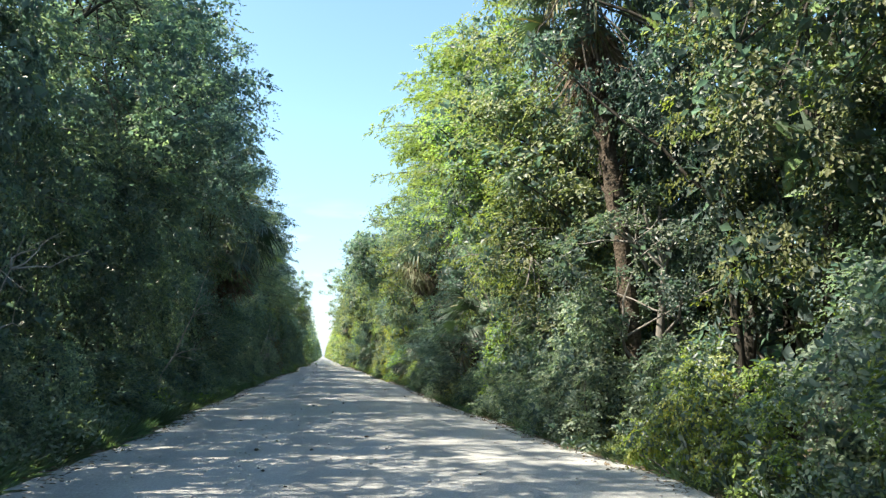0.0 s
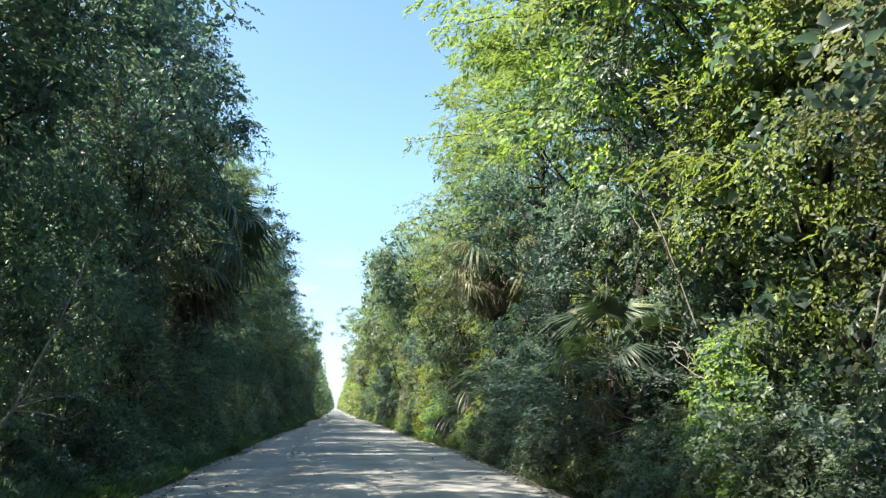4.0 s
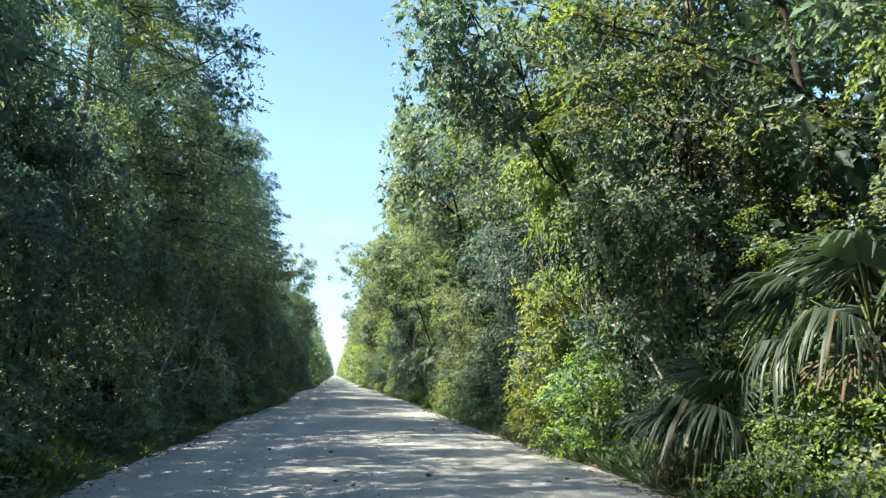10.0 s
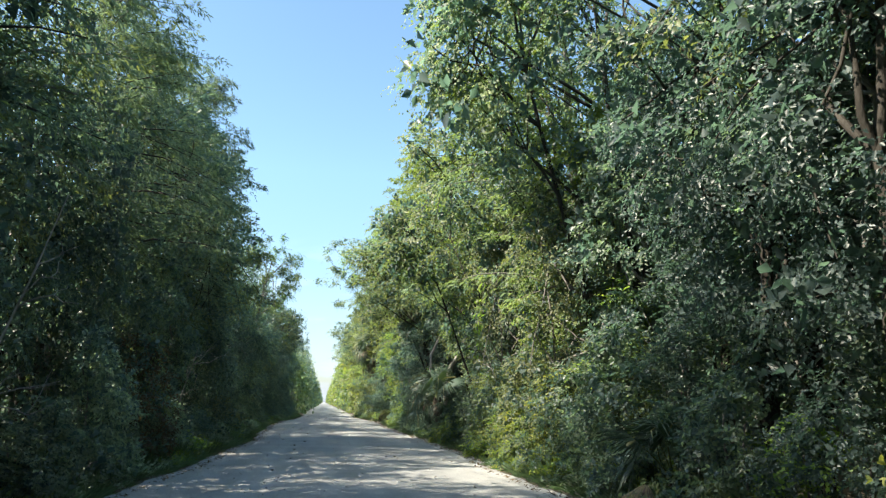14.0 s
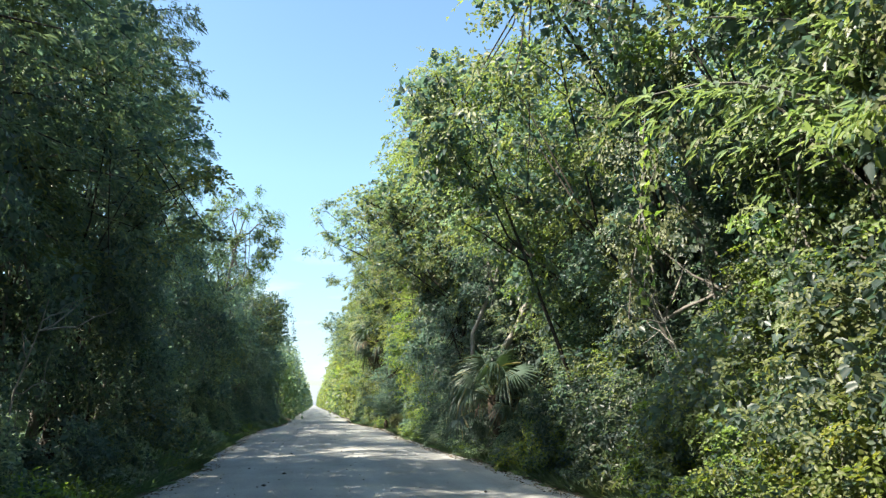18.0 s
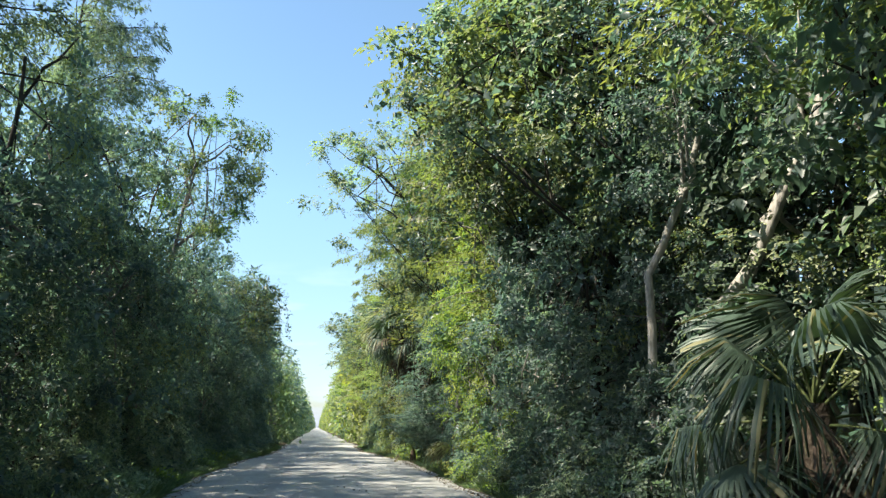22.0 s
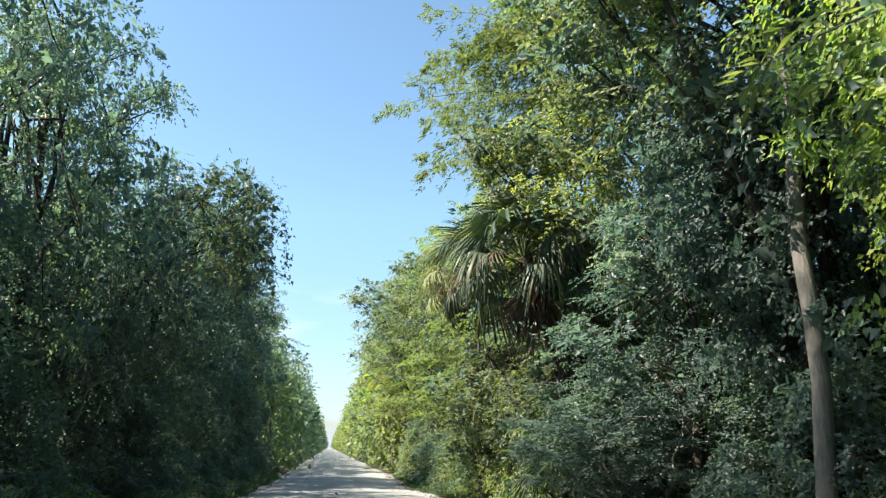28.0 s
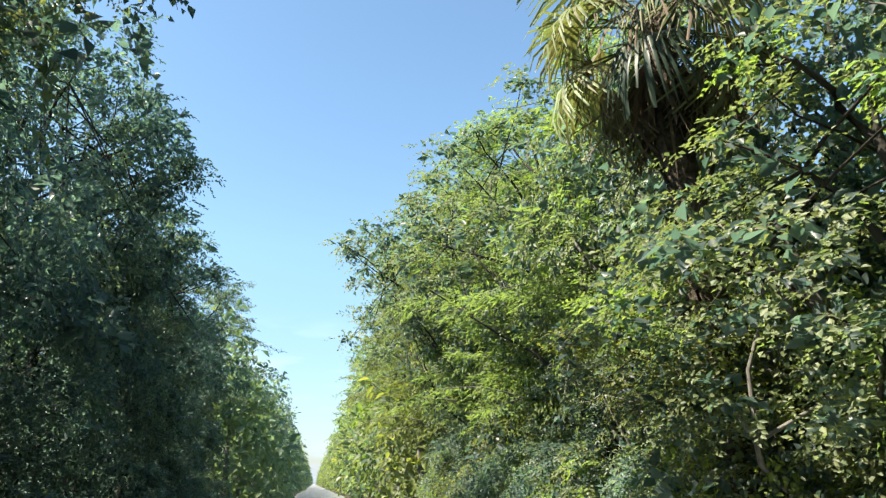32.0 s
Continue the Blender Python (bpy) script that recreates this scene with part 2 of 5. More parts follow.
def blades(name, pos, axis, normal, length, width, materials, index=None, fold=0.25, droop=0.12, full=False):
    """Leaves as folded blades: stalk end, shoulders, drooping tip; full ones have a rounder outline."""
    axis = unit(axis)
    side = unit(np.cross(axis, normal))
    up = np.cross(side, axis)
    L, W = length[:, None], width[:, None]
    if full:
        low, high, tip = pos + axis * L * 0.24, pos + axis * L * 0.62 - up * L * droop * 0.35, pos + axis * L - up * L * droop
        v = np.stack([pos, low + side * W * 0.42 + up * W * fold, high + side * W * 0.44 + up * W * fold, tip, high - side * W * 0.44 + up * W * fold, low - side * W * 0.42 + up * W * fold], 1)
        b = np.arange(len(pos))[:, None] * 6
        f = np.concatenate([b + [[0, 1, 2]], b + [[0, 2, 3]], b + [[0, 3, 4]], b + [[0, 4, 5]]], 1).reshape(-1, 3)
        return raw_mesh(name, v.reshape(-1, 3), f, 3, materials, None if index is None else np.repeat(index, 4))
    mid = pos + axis * L * 0.46
    v = np.stack([pos, mid + side * W * 0.5 + up * W * fold, pos + axis * L - up * L * droop, mid - side * W * 0.5 + up * W * fold], 1)
    n = len(pos)
    b = np.arange(n)[:, None] * 4
    f = np.concatenate([b + [[0, 1, 2]], b + [[0, 2, 3]]], 1).reshape(-1, 3)
    return raw_mesh(name, v.reshape(-1, 3), f, 3, materials, None if index is None else np.repeat(index, 2))


def tube_arrays(points, radii, sides=6):
    """Vertices and quads of a round tapered stem along a line of points."""
    p, r = np.asarray(points, float), np.asarray(radii, float)
    d = unit(np.gradient(p, axis=0))
    ref = np.where(np.abs(d[:, 2:3]) > 0.9, [[1.0, 0, 0]], [[0, 0, 1.0]])
    a = unit(np.cross(d, ref))
    b = np.cross(d, a)
    ang = np.linspace(0, 2 * np.pi, sides, endpoint=False)
    v = p[:, None] + r[:, None, None] * (a[:, None] * np.cos(ang)[None, :, None] + b[:, None] * np.sin(ang)[None, :, None])
    i, j = np.meshgrid(np.arange(len(p) - 1), np.arange(sides), indexing="ij")
    k = (j + 1) % sides
    f = np.stack([i * sides + j, i * sides + k, (i + 1) * sides + k, (i + 1) * sides + j], -1).reshape(-1, 4)
    return v.reshape(-1, 3), f


def tubes(name, lines, material, sides=6):
    """One mesh of several stems; lines: pairs of points and radii."""
    vs, fs, n = [], [], 0
    for p, r in lines:
        v, f = tube_arrays(p, r, sides)
        vs.append(v)
        fs.append(f + n)
        n += len(v)
    return raw_mesh(name, np.concatenate(vs), np.concatenate(fs), 4, [material], smooth=True)


def piece(name, mesh, parent, label="", m=None):
    ob = new(name, mesh)
    ob.parent = parent
    if m is not None:
        ob.matrix_basis = m
    return tagged(ob, label)


def wander(start, end, n, wobble, sag=0.0):
    """A crooked line from start to end."""
    t = np.linspace(0, 1, n)[:, None]
    p = np.asarray(start) * (1 - t) + np.asarray(end) * t
    w = np.cumsum(rng.normal(0, wobble, (n, 3)), 0)
    w -= w[0] + (w[-1] - w[0]) * t
    p = p + w
    p[:, 2] -= (sag * 4 * t * (1 - t))[:, 0]
    return p


def tufts(centres, radii, per, flat=0.75, hang=0.3):
    """Leaf seats round clump centres, thicker towards the outside: places, outward ways."""
    c = np.repeat(centres, per, axis=0)
    r = np.repeat(radii, per)
    d = unit(rng.normal(size=(len(c), 3)))
    u = rng.random(len(c)) ** 0.45
    d2 = d * [1, 1, flat]
    p = c + d2 * (r * u)[:, None]
    p[:, 2] -= hang * r * rng.random(len(c)) ** 3
    return p, d


def leafage(name, centres, radii, per, length, width, materials, shares=(1.0,), hang=0.3, drop=0.35, flat=0.75, core=16, sprig=9, heart=None, full=False):
    """Leaves set along short sprigs that crowd the outside of each clump, with dark filler leaves painting shade in its
    heart.
    """
    k = max(1, round(per / sprig))
    p0, d0 = tufts(centres, radii, k, flat, hang)
    m = len(p0)
    way = unit(d0 * 0.9 + rng.normal(0, 0.45, (m, 3)) + [0.3, 0, -drop])
    face = unit(d0 * 0.75 + rng.normal(0, 0.30, (m, 3)) + [0.25, 0, 0.75])
    if heart is not None:  # leaves turn outwards from the whole crown as well
        face = unit(face * 0.6 + unit(p0 - np.asarray(heart)) * 0.75)
    run = rng.uniform(2.2, 3.8, m) * length
    t = np.tile(np.linspace(0, 1, sprig), m)
    way, face, seat = np.repeat(way, sprig, 0), np.repeat(face, sprig, 0), np.repeat(p0, sprig, 0)
    across = unit(np.cross(way, face))
    lean_to = np.tile(np.where(np.arange(sprig) % 2, 1.0, -1.0), m)
    n = len(seat)
    p = seat + way * (np.repeat(run, sprig) * (t - 0.5))[:, None] + across * (lean_to * 0.12 * length)[:, None] + rng.normal(0, 0.12 * length, (n, 3))
    p[:, 2] -= np.repeat(run, sprig) * 0.25 * t ** 2
    axis = way * 0.55 + across * (lean_to * (1 - 0.75 * t))[:, None] + rng.normal(0, 0.25, (n, 3)) + [0, 0, -0.25 * drop]
    normal = face + rng.normal(0, 0.22, (n, 3))
    size = rng.uniform(0.7, 1.25, n) * (1 - 0.3 * t)
    per = k * sprig
    idx = np.repeat(rng.choice(len(materials), len(centres), p=shares), per)
    odd = np.repeat(rng.random(m) < 0.06, sprig)
    idx = np.where(odd, rng.integers(0, len(materials), n), idx)
    length, width = length * size, width * size * rng.uniform(0.8, 1.2, n)
    # dark filler leaves in each clump's heart, the inner shade put into their colour
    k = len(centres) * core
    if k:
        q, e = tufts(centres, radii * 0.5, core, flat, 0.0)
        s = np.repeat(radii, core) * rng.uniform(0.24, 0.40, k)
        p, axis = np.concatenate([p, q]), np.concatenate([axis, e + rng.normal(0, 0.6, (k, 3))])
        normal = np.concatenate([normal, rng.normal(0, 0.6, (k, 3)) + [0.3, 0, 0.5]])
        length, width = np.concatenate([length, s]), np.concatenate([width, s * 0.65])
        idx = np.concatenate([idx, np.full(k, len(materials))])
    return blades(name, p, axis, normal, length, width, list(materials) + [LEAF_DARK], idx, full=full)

# ---- ground and road ----


def left_edge(y):
    return -3.25 + 0.55 * math.exp(-((y - 70) / 11) ** 2) + 0.85 * min(1, max(0, (y - 97) / 12)) + 0.07 * math.sin(y * 0.55) + 0.03 * math.sin(y * 1.6 + 1)


def right_edge(y):
    return 4.05 + 0.15 * math.sin(y * 0.21) - 0.65 * min(1, max(0, (y - 97) / 12)) + 0.07 * math.sin(y * 0.7 + 2) + 0.03 * math.sin(y * 1.7)


def strip(name, rows, across, material):
    """A sheet from rows of y, each with the same count of points across (x, z)."""
    v = [(x, y, z) for y in rows for x, z in across(y)]
    k = len(across(rows[0]))
    f = [(i * k + j, i * k + j + 1, (i + 1) * k + j + 1, (i + 1) * k + j) for i in range(len(rows) - 1) for j in range(k - 1)]
    return new(name, raw_mesh(name, np.array(v), np.array(f), 4, [material], smooth=True))


def far_rows(start, fine_end, step, end):
    y, out = start, []
    while y < end:
        out.append(y)
        y += step if y < fine_end else max(step, (y - fine_end) * 0.25)
    return out + [end]


def ground_line(y):
    a, b = left_edge(y), right_edge(y)
    w = 0.06 * math.sin(y * 0.7) + 0.04 * math.sin(y * 1.9)
    return [(-2500, -0.3), (-60, -0.3), (-14, -0.25 + w), (-7, -0.05 + w), (a - 1.2, 0.05 + w * 0.5), (a + 0.1, -0.01), (a + 0.6, -0.05),
            (b - 0.6, -0.05), (b - 0.1, -0.01), (b + 1.2, 0.06 + w * 0.5), (7.5, 0.0 + w), (14, -0.25), (60, -0.3), (2500, -0.3)]


def road_line(y):
    a, b = left_edge(y), right_edge(y)
    out = []
    for i in range(17):
        s = i / 16
        x = a + (b - a) * s
        rut = -0.018 * (math.exp(-((x + 0.95) / 0.32) ** 2) + math.exp(-((x - 0.75) / 0.32) ** 2))
        z = 0.055 * (1 - (2 * s - 1) ** 2) + rut + 0.012 * noise.noise((x * 1.1, y * 0.8, 0)) + 0.006 * noise.noise((x * 4, y * 4, 3))
        out.append((x, z + (-0.02 if i in (0, 16) else 0.004)))
    return out


tagged(strip("ground", far_rows(-60, 190, 1.2, 3000), ground_line, SOIL), "dark leaf-littered forest soil beside the gravel road", "ground", kind="structure")
tagged(strip("road", far_rows(-40, 130, 0.35, 2900), road_line, GRAVEL), "straight pale limestone gravel road with faint wheel ruts", "road", kind="structure")


def stones(name, count, low, high, material, spread):
    """Small loose lumps lying on the road, each a squashed eight-faced stone."""
    y = rng.uniform(2, 125, count)
    s = spread(count)
    a, b = np.array([left_edge(t) for t in y]), np.array([right_edge(t) for t in y])
    x = a + (b - a) * s
    z = 0.055 * (1 - (2 * s - 1) ** 2)
    r = rng.uniform(low, high, count) ** 1.0
    shape = np.array([[1, 0, 0], [0, 1, 0], [-1, 0, 0], [0, -1, 0], [0, 0, 0.6], [0, 0, -0.4]], float)
    v = shape[None] * r[:, None, None] * rng.uniform(0.6, 1.3, (count, 6, 1)) + np.stack([x, y, z + r * 0.2], 1)[:, None]
    tri = np.array([[0, 1, 4], [1, 2, 4], [2, 3, 4], [3, 0, 4], [1, 0, 5], [2, 1, 5], [3, 2, 5], [0, 3, 5]])
    f = (np.arange(count)[:, None, None] * 6 + tri[None]).reshape(-1, 3)
    return new(name, raw_mesh(name, v.reshape(-1, 3), f, 3, [material]))


tagged(stones("gravel", 5200, 0.008, 0.026, STONE, lambda n: np.where(rng.random(n) < 0.6, rng.beta(0.45, 0.45, n), rng.random(n))), "loose pale limestone gravel scattered over the road", "gravel", kind="stuff")
tagged(stones("road_clods", 130, 0.02, 0.05, CLOD, lambda n: rng.random(n)), "dark clods and wood scraps lying on the gravel road", "debris", kind="stuff")

LITTER = leaf_material("fallen_leaf", (0.075, 0.058, 0.040), (0.200, 0.150, 0.095), (1.2, 1.1, 0.8), rough=0.8, through_amount=0.1)


def litter(count):
    """Fallen leaves and husks strewn along both edges of the road."""
    y = rng.uniform(0, 125, count)
    left = rng.random(count) < 0.4
    away = rng.gamma(1.6, 0.18, count) - 0.30
    x = np.where(left, [left_edge(t) for t in y] + away * -1 + 0.25, [right_edge(t) for t in y] + away - 0.25)
    pos = np.stack([x, y, np.full(count, 0.028) + rng.uniform(0, 0.02, count)], 1)
    way = rng.normal(0, 1, (count, 3)) * [1, 1, 0.15]
    return new("fallen_leaves", blades("fallen_leaves", pos, way, rng.normal(0, 0.25, (count, 3)) + [0, 0, 1], rng.uniform(0.04, 0.11, count), rng.uniform(0.02, 0.05, count), [LITTER], None, fold=0.15, droop=0.05))


tagged(litter(8200), "brown fallen leaves strewn along the road's edges", "leaf litter", kind="stuff")

# ---- plants: each kind is built once, facing +x, and then set out along the road ----
FRESH = {}


def root_of(name):
    return new(name)


def set_out(tree, m, label="", category="", group="", mats=None):
    """Stand a plant, or a copy of it, at the pose m; mats: leaf materials of this one's foliage."""
    if tree.name not in FRESH:
        FRESH[tree.name] = tree
        ob = tree
        ob.matrix_basis = m
    else:
        ob = copy_thing(tree, m)
        ob.matrix_basis = m
    tagged(ob, label, category, group)
    for child in ob.children:
        if child.name.startswith("foliage"):
            for i, slot in enumerate(child.material_slots):
                slot.link = "OBJECT"
                # the last slot stays dark: painted shade inside the clumps
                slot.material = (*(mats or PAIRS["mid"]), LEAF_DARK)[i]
    return ob


# deep is the darkest pair, its tone standing in for shade
PAIRS = {"dark": (LEAF_DARK, LEAF_MID), "mid": (LEAF_MID, LEAF_DARK), "olive": (LEAF_OLIVE, LEAF_MID), "bright": (LEAF_BRIGHT, LEAF_MID), "lime": (LEAF_BRIGHT, LEAF_YELLOW),
         "yellow": (LEAF_YELLOW, LEAF_OLIVE), "deep": (LEAF_DARK, LEAF_CYPRESS_DARK), "pale": (LEAF_PALE, LEAF_MID), "rusty": (LEAF_RUSTY, LEAF_OLIVE), "mixed": (LEAF_OLIVE, LEAF_BRIGHT)}


def broad_tree(height, base, reach, wide, clumps, per, leaf, bark, lean=0.0, clump=(0.45, 0.85), limbs=6, trunk_r=0.13, name="tree", shell=0.5, front=0.55, crook=0.06, full=False):
    """A broad-leaved tree: crooked trunk, limbs that fork into the crown, leaf clumps of uneven size."""
    root = root_of(name)
    top = np.array([lean, rng.normal(0, 0.3), height * 0.86])
    line = wander((0, 0, -0.15), top, 9, 0.07)
    piece("trunk", tubes("trunk", [(line, np.linspace(trunk_r, trunk_r * 0.25, 9) * np.r_[1.5, 1.1, np.ones(7)])], bark, 8), root)
    mid_z, half = (base + height) / 2, (height - base) / 2
    d = unit(rng.normal(size=(clumps, 3)) + [front, 0, 0.1])
    r = rng.uniform(shell, 1.0, clumps) ** 0.7
    c = np.stack([d[:, 0] * reach * r + lean * 0.9, d[:, 1] * wide * r, mid_z + d[:, 2] * half * r], 1)
    c[:, 0] += 0.35 * np.sin(c[:, 2] * 1.7 + c[:, 1] * 1.3)
    rad = rng.uniform(*clump, clumps)
    order = rng.permutation(clumps)
    for i in range(limbs):
        tip = c[order[i]]
        k = min(7, max(1, int(9 * (tip[2] - half * 0.5) / (height * 0.9))))
        start = line[k]
        twig = [(wander(start, tip, 7, crook, -0.12), np.linspace(trunk_r * 0.42, 0.012, 7))]
        for j in order[limbs + i * 3:limbs + i * 3 + 3]:
            if np.linalg.norm(c[j] - tip) < reach * 1.6:
                twig.append((wander(twig[0][0][4], c[j], 5, 0.05), np.linspace(trunk_r * 0.2, 0.008, 5)))
        piece("limb", tubes("limb", twig, bark, 5), root)
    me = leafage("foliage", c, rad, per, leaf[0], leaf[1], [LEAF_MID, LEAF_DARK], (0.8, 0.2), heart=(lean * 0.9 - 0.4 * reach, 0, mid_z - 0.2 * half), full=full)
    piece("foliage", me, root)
    return root


def curtain(height, reach, wide, clumps, per, leaf):
    """A thicket draped in creepers: slim stems behind an upright, uneven curtain of leaves that hangs to the ground."""
    root = root_of("thicket")
    z = height * rng.random(clumps) ** 0.9
    a = rng.uniform(-1, 1, clumps)
    bulge = 0.55 + 0.45 * np.sin(z * 1.5 + a * 2.6 + rng.random()) * np.cos(a * 3.1 - z * 0.8)
    c = np.stack([reach * bulge * (1 - 0.55 * (z / height) ** 3) + rng.normal(0, 0.15, clumps), a * wide * (1 - 0.35 * (z / height) ** 2), z * (0.93 + 0.07 * np.cos(a * 5))], 1)
    rad = rng.uniform(0.24, 0.52, clumps)
    for i in range(4):
        foot = np.array([-0.5 - 0.2 * rng.random(), (i - 1.5) * wide * 0.5, -0.1])
        piece("stem", tubes("stem", [(wander(foot, foot + [rng.normal(0.3, 0.2), rng.normal(0, 0.3), height * rng.uniform(0.75, 0.95)], 8, 0.06), np.linspace(0.055, 0.012, 8))], BARK_GREY if i % 2 else BARK_DARK, 5), root)
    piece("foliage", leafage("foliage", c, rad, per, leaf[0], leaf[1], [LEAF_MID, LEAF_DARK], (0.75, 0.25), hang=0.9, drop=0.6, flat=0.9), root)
    return root


def forked_tree(fork, height, r, spread, leaf, bark):
    """A slim straight trunk that parts into two rising limbs with open leafy twigs."""
    root = root_of("tree")
    top = np.array([-0.4, -0.45, fork])
    stem = wander((0, 0, -0.15), top, 9, 0.025)
    piece("trunk", tubes("trunk", [(stem, np.linspace(r * 1.2, r * 0.85, 9))], bark, 9), root)
    cs = []
    for way in (-1, 1):
        tip = top + [rng.uniform(0.2, 0.6), way * spread, height - fork]
        limb = wander(top, tip, 8, 0.06, -0.1)
        lines = [(limb, np.linspace(r * 0.7, 0.02, 8))]
        for k in range(2, 8):
            for j in range(2):
                end = limb[k] + [rng.uniform(-0.5, 1.2), rng.normal(way * 0.3, 0.7), rng.uniform(0.1, 1.0)]
                lines.append((wander(limb[k], end, 5, 0.05), np.linspace(0.022, 0.005, 5)))
                cs += [end, end + rng.normal(0, 0.3, 3)]
        piece("limb", tubes("limb", lines, bark, 6), root)
    piece("foliage", leafage("foliage", np.array(cs), rng.uniform(0.3, 0.55, len(cs)), 110, leaf[0], leaf[1], [LEAF_MID, LEAF_DARK], (0.85, 0.15)), root)
    return root


def bent_tree(knee, tip, r, crown, leaf, bark):
    """A pale trunk that rises, kinks at the knee and leans away, with a few limbs into an open dark crown at its tip."""
    root = root_of("tree")
    knee, tip = np.array(knee, float), np.array(tip, float)
    low = wander((0, 0, -0.15), knee, 6, 0.04)
    high = wander(knee, tip, 9, 0.045)
    line = np.concatenate([low, high[1:]])
    piece("trunk", tubes("trunk", [(line, np.linspace(r, r * 0.62, len(line)) * np.r_[1.25, np.ones(len(line) - 1)])], bark, 9), root)
    cs = []
    for i in range(5):
        start = high[3 + i]
        end = start + rng.normal(0, crown * 0.6, 3) + [0, 0, crown * rng.uniform(0.6, 1.2)]
        limb = wander(start, end, 6, 0.07)
        lines = [(limb, np.linspace(r * 0.45, 0.012, 6))]
        for k in (3, 4, 5):
            out = limb[k] + rng.normal(0, 0.45, 3)
            lines.append((wander(limb[k], out, 4, 0.04), np.linspace(0.014, 0.005, 4)))
            cs += [out, out + rng.normal(0, 0.35, 3)]
        piece("limb", tubes("limb", lines, bark, 6), root)
    piece("foliage", leafage("foliage", np.array(cs), rng.uniform(0.28, 0.5, len(cs)), 110, leaf[0], leaf[1], [LEAF_MID, LEAF_DARK], (0.7, 0.3)), root)
    return root


def shrub(height, reach, wide, clumps, per, leaf, stems=5):
    """A many-stemmed roadside shrub, leafy to the ground."""
    root = root_of("shrub")
    u, a = rng.random(clumps), rng.uniform(-1, 1, clumps)
    z = height * (0.08 + 0.88 * u)
    span = np.sqrt(np.clip(1 - (u * 0.95) ** 2.2, 0.05, 1))
    c = np.stack([reach * span * rng.uniform(0.1, 1, clumps) ** 0.6 - 0.3, a * wide * span, z], 1)
    rad = rng.uniform(0.17, 0.40, clumps)
    for i in range(stems):
        tip = c[i]
        piece("stem", tubes("stem", [(wander((rng.normal(0, 0.15), rng.normal(0, 0.3), -0.08), tip, 6, 0.05), np.linspace(0.028, 0.007, 6))], BARK_GREY if i % 2 else STEM_GREEN, 5), root)
    piece("foliage", leafage("foliage", c, rad, per, leaf[0], leaf[1], [LEAF_MID, LEAF_DARK], (0.8, 0.2), hang=0.5, full=True), root)
    return root


def cypress(height, base, reach, boughs, per, bark, name="cypress_tree", trunk_r=0.2, leaf=1.0, twig=0.045):
    """A bald cypress: straight trunk flared at the foot, level boughs with flat feathery sprays."""
    root = root_of(name)
    line = wander((0, 0, -0.2), (rng.normal(0, 0.25), rng.normal(0, 0.25), height), 12, 0.05)
    piece("trunk", tubes("trunk", [(line, np.linspace(trunk_r, 0.03, 12) * np.r_[1.9, 1.25, np.ones(10)])], bark, 9), root)
    pos, axis, nor = [], [], []
    twigs = []
    for i in range(boughs):
        s = (i + rng.random()) / boughs
        z = base + (height - base) * s
        start = np.array([np.interp(z, line[:, 2], line[:, k]) for k in range(3)])
        az = rng.normal(0, 1.15) if rng.random() < 0.75 else rng.uniform(-3.14, 3.14)
        ln = reach * (1.0 - 0.62 * s ** 2.2) * rng.uniform(0.45, 1.1)
        tip = start + [math.cos(az) * ln, math.sin(az) * ln, rng.uniform(-0.25, 0.45) * ln]
        bl = wander(start, tip, 8, 0.05, -0.10 * ln)
        twigs.append((bl, np.linspace(twig * (1.1 - s), min(0.008, twig * 0.2), 8)))
        along = unit((tip - start)[None])[0]
        cross = np.array([-along[1], along[0], 0])
        n = int(per * rng.uniform(0.7, 1.2))
        t = rng.uniform(0.22, 1.05, n)
        b = np.stack([np.interp(t, np.linspace(0, 1, 8), bl[:, k]) for k in range(3)], 1)
        spray = rng.integers(0, 9, n)  # leaflets gather into drooping side sprays
        tw = 0.22 + spray * 0.1
        t2 = rng.random(n)
        seat = np.stack([np.interp(np.clip(tw + rng.normal(0, 0.012, n), 0, 1), np.linspace(0, 1, 8), bl[:, k]) for k in range(3)], 1)
        right = rng.random(n) < 0.5
        sgn = np.where(right, -1.0, 1.0)
        sag = rng.uniform(0.05, 0.95, (2, 9))[right.astype(int), spray]
        fore = rng.uniform(0.35, 1.0, (2, 9))[right.astype(int), spray]
        off = (0.28 * ln * (1.15 - tw) + 0.22) * t2 + 0.04
        p = seat + cross * (sgn * off)[:, None] + along * (off * fore)[:, None]
        p[:, 2] -= off * sag + rng.normal(0, 0.035, n)
        p += rng.normal(0, 0.03, (n, 3))
        pos.append(p)
        axis.append(cross * sgn[:, None] * 0.6 + along * 0.6 + rng.normal(0, 0.38, (n, 3)) + [0, 0, -0.35])
        nor.append(rng.normal(0, 0.25, (n, 3)) + cross * (sgn * sag)[:, None] * 0.6 + [0.15, 0, 1])
    half = max(1, len(twigs) // 6)
    for i in range(0, len(twigs), half):
        piece("bough", tubes("bough", twigs[i:i + half], bark, 4), root)
    pos, axis, nor = np.concatenate(pos), np.concatenate(axis), np.concatenate(nor)
    n = len(pos)
    me = blades("foliage", pos, axis, nor, leaf * rng.uniform(0.11, 0.24, n), leaf * rng.uniform(0.032, 0.058, n), [LEAF_CYPRESS, LEAF_CYPRESS_DARK], rng.choice(2, n, p=(0.85, 0.15)), fold=0.1, droop=0.2)
    piece("foliage", me, root)
    return root


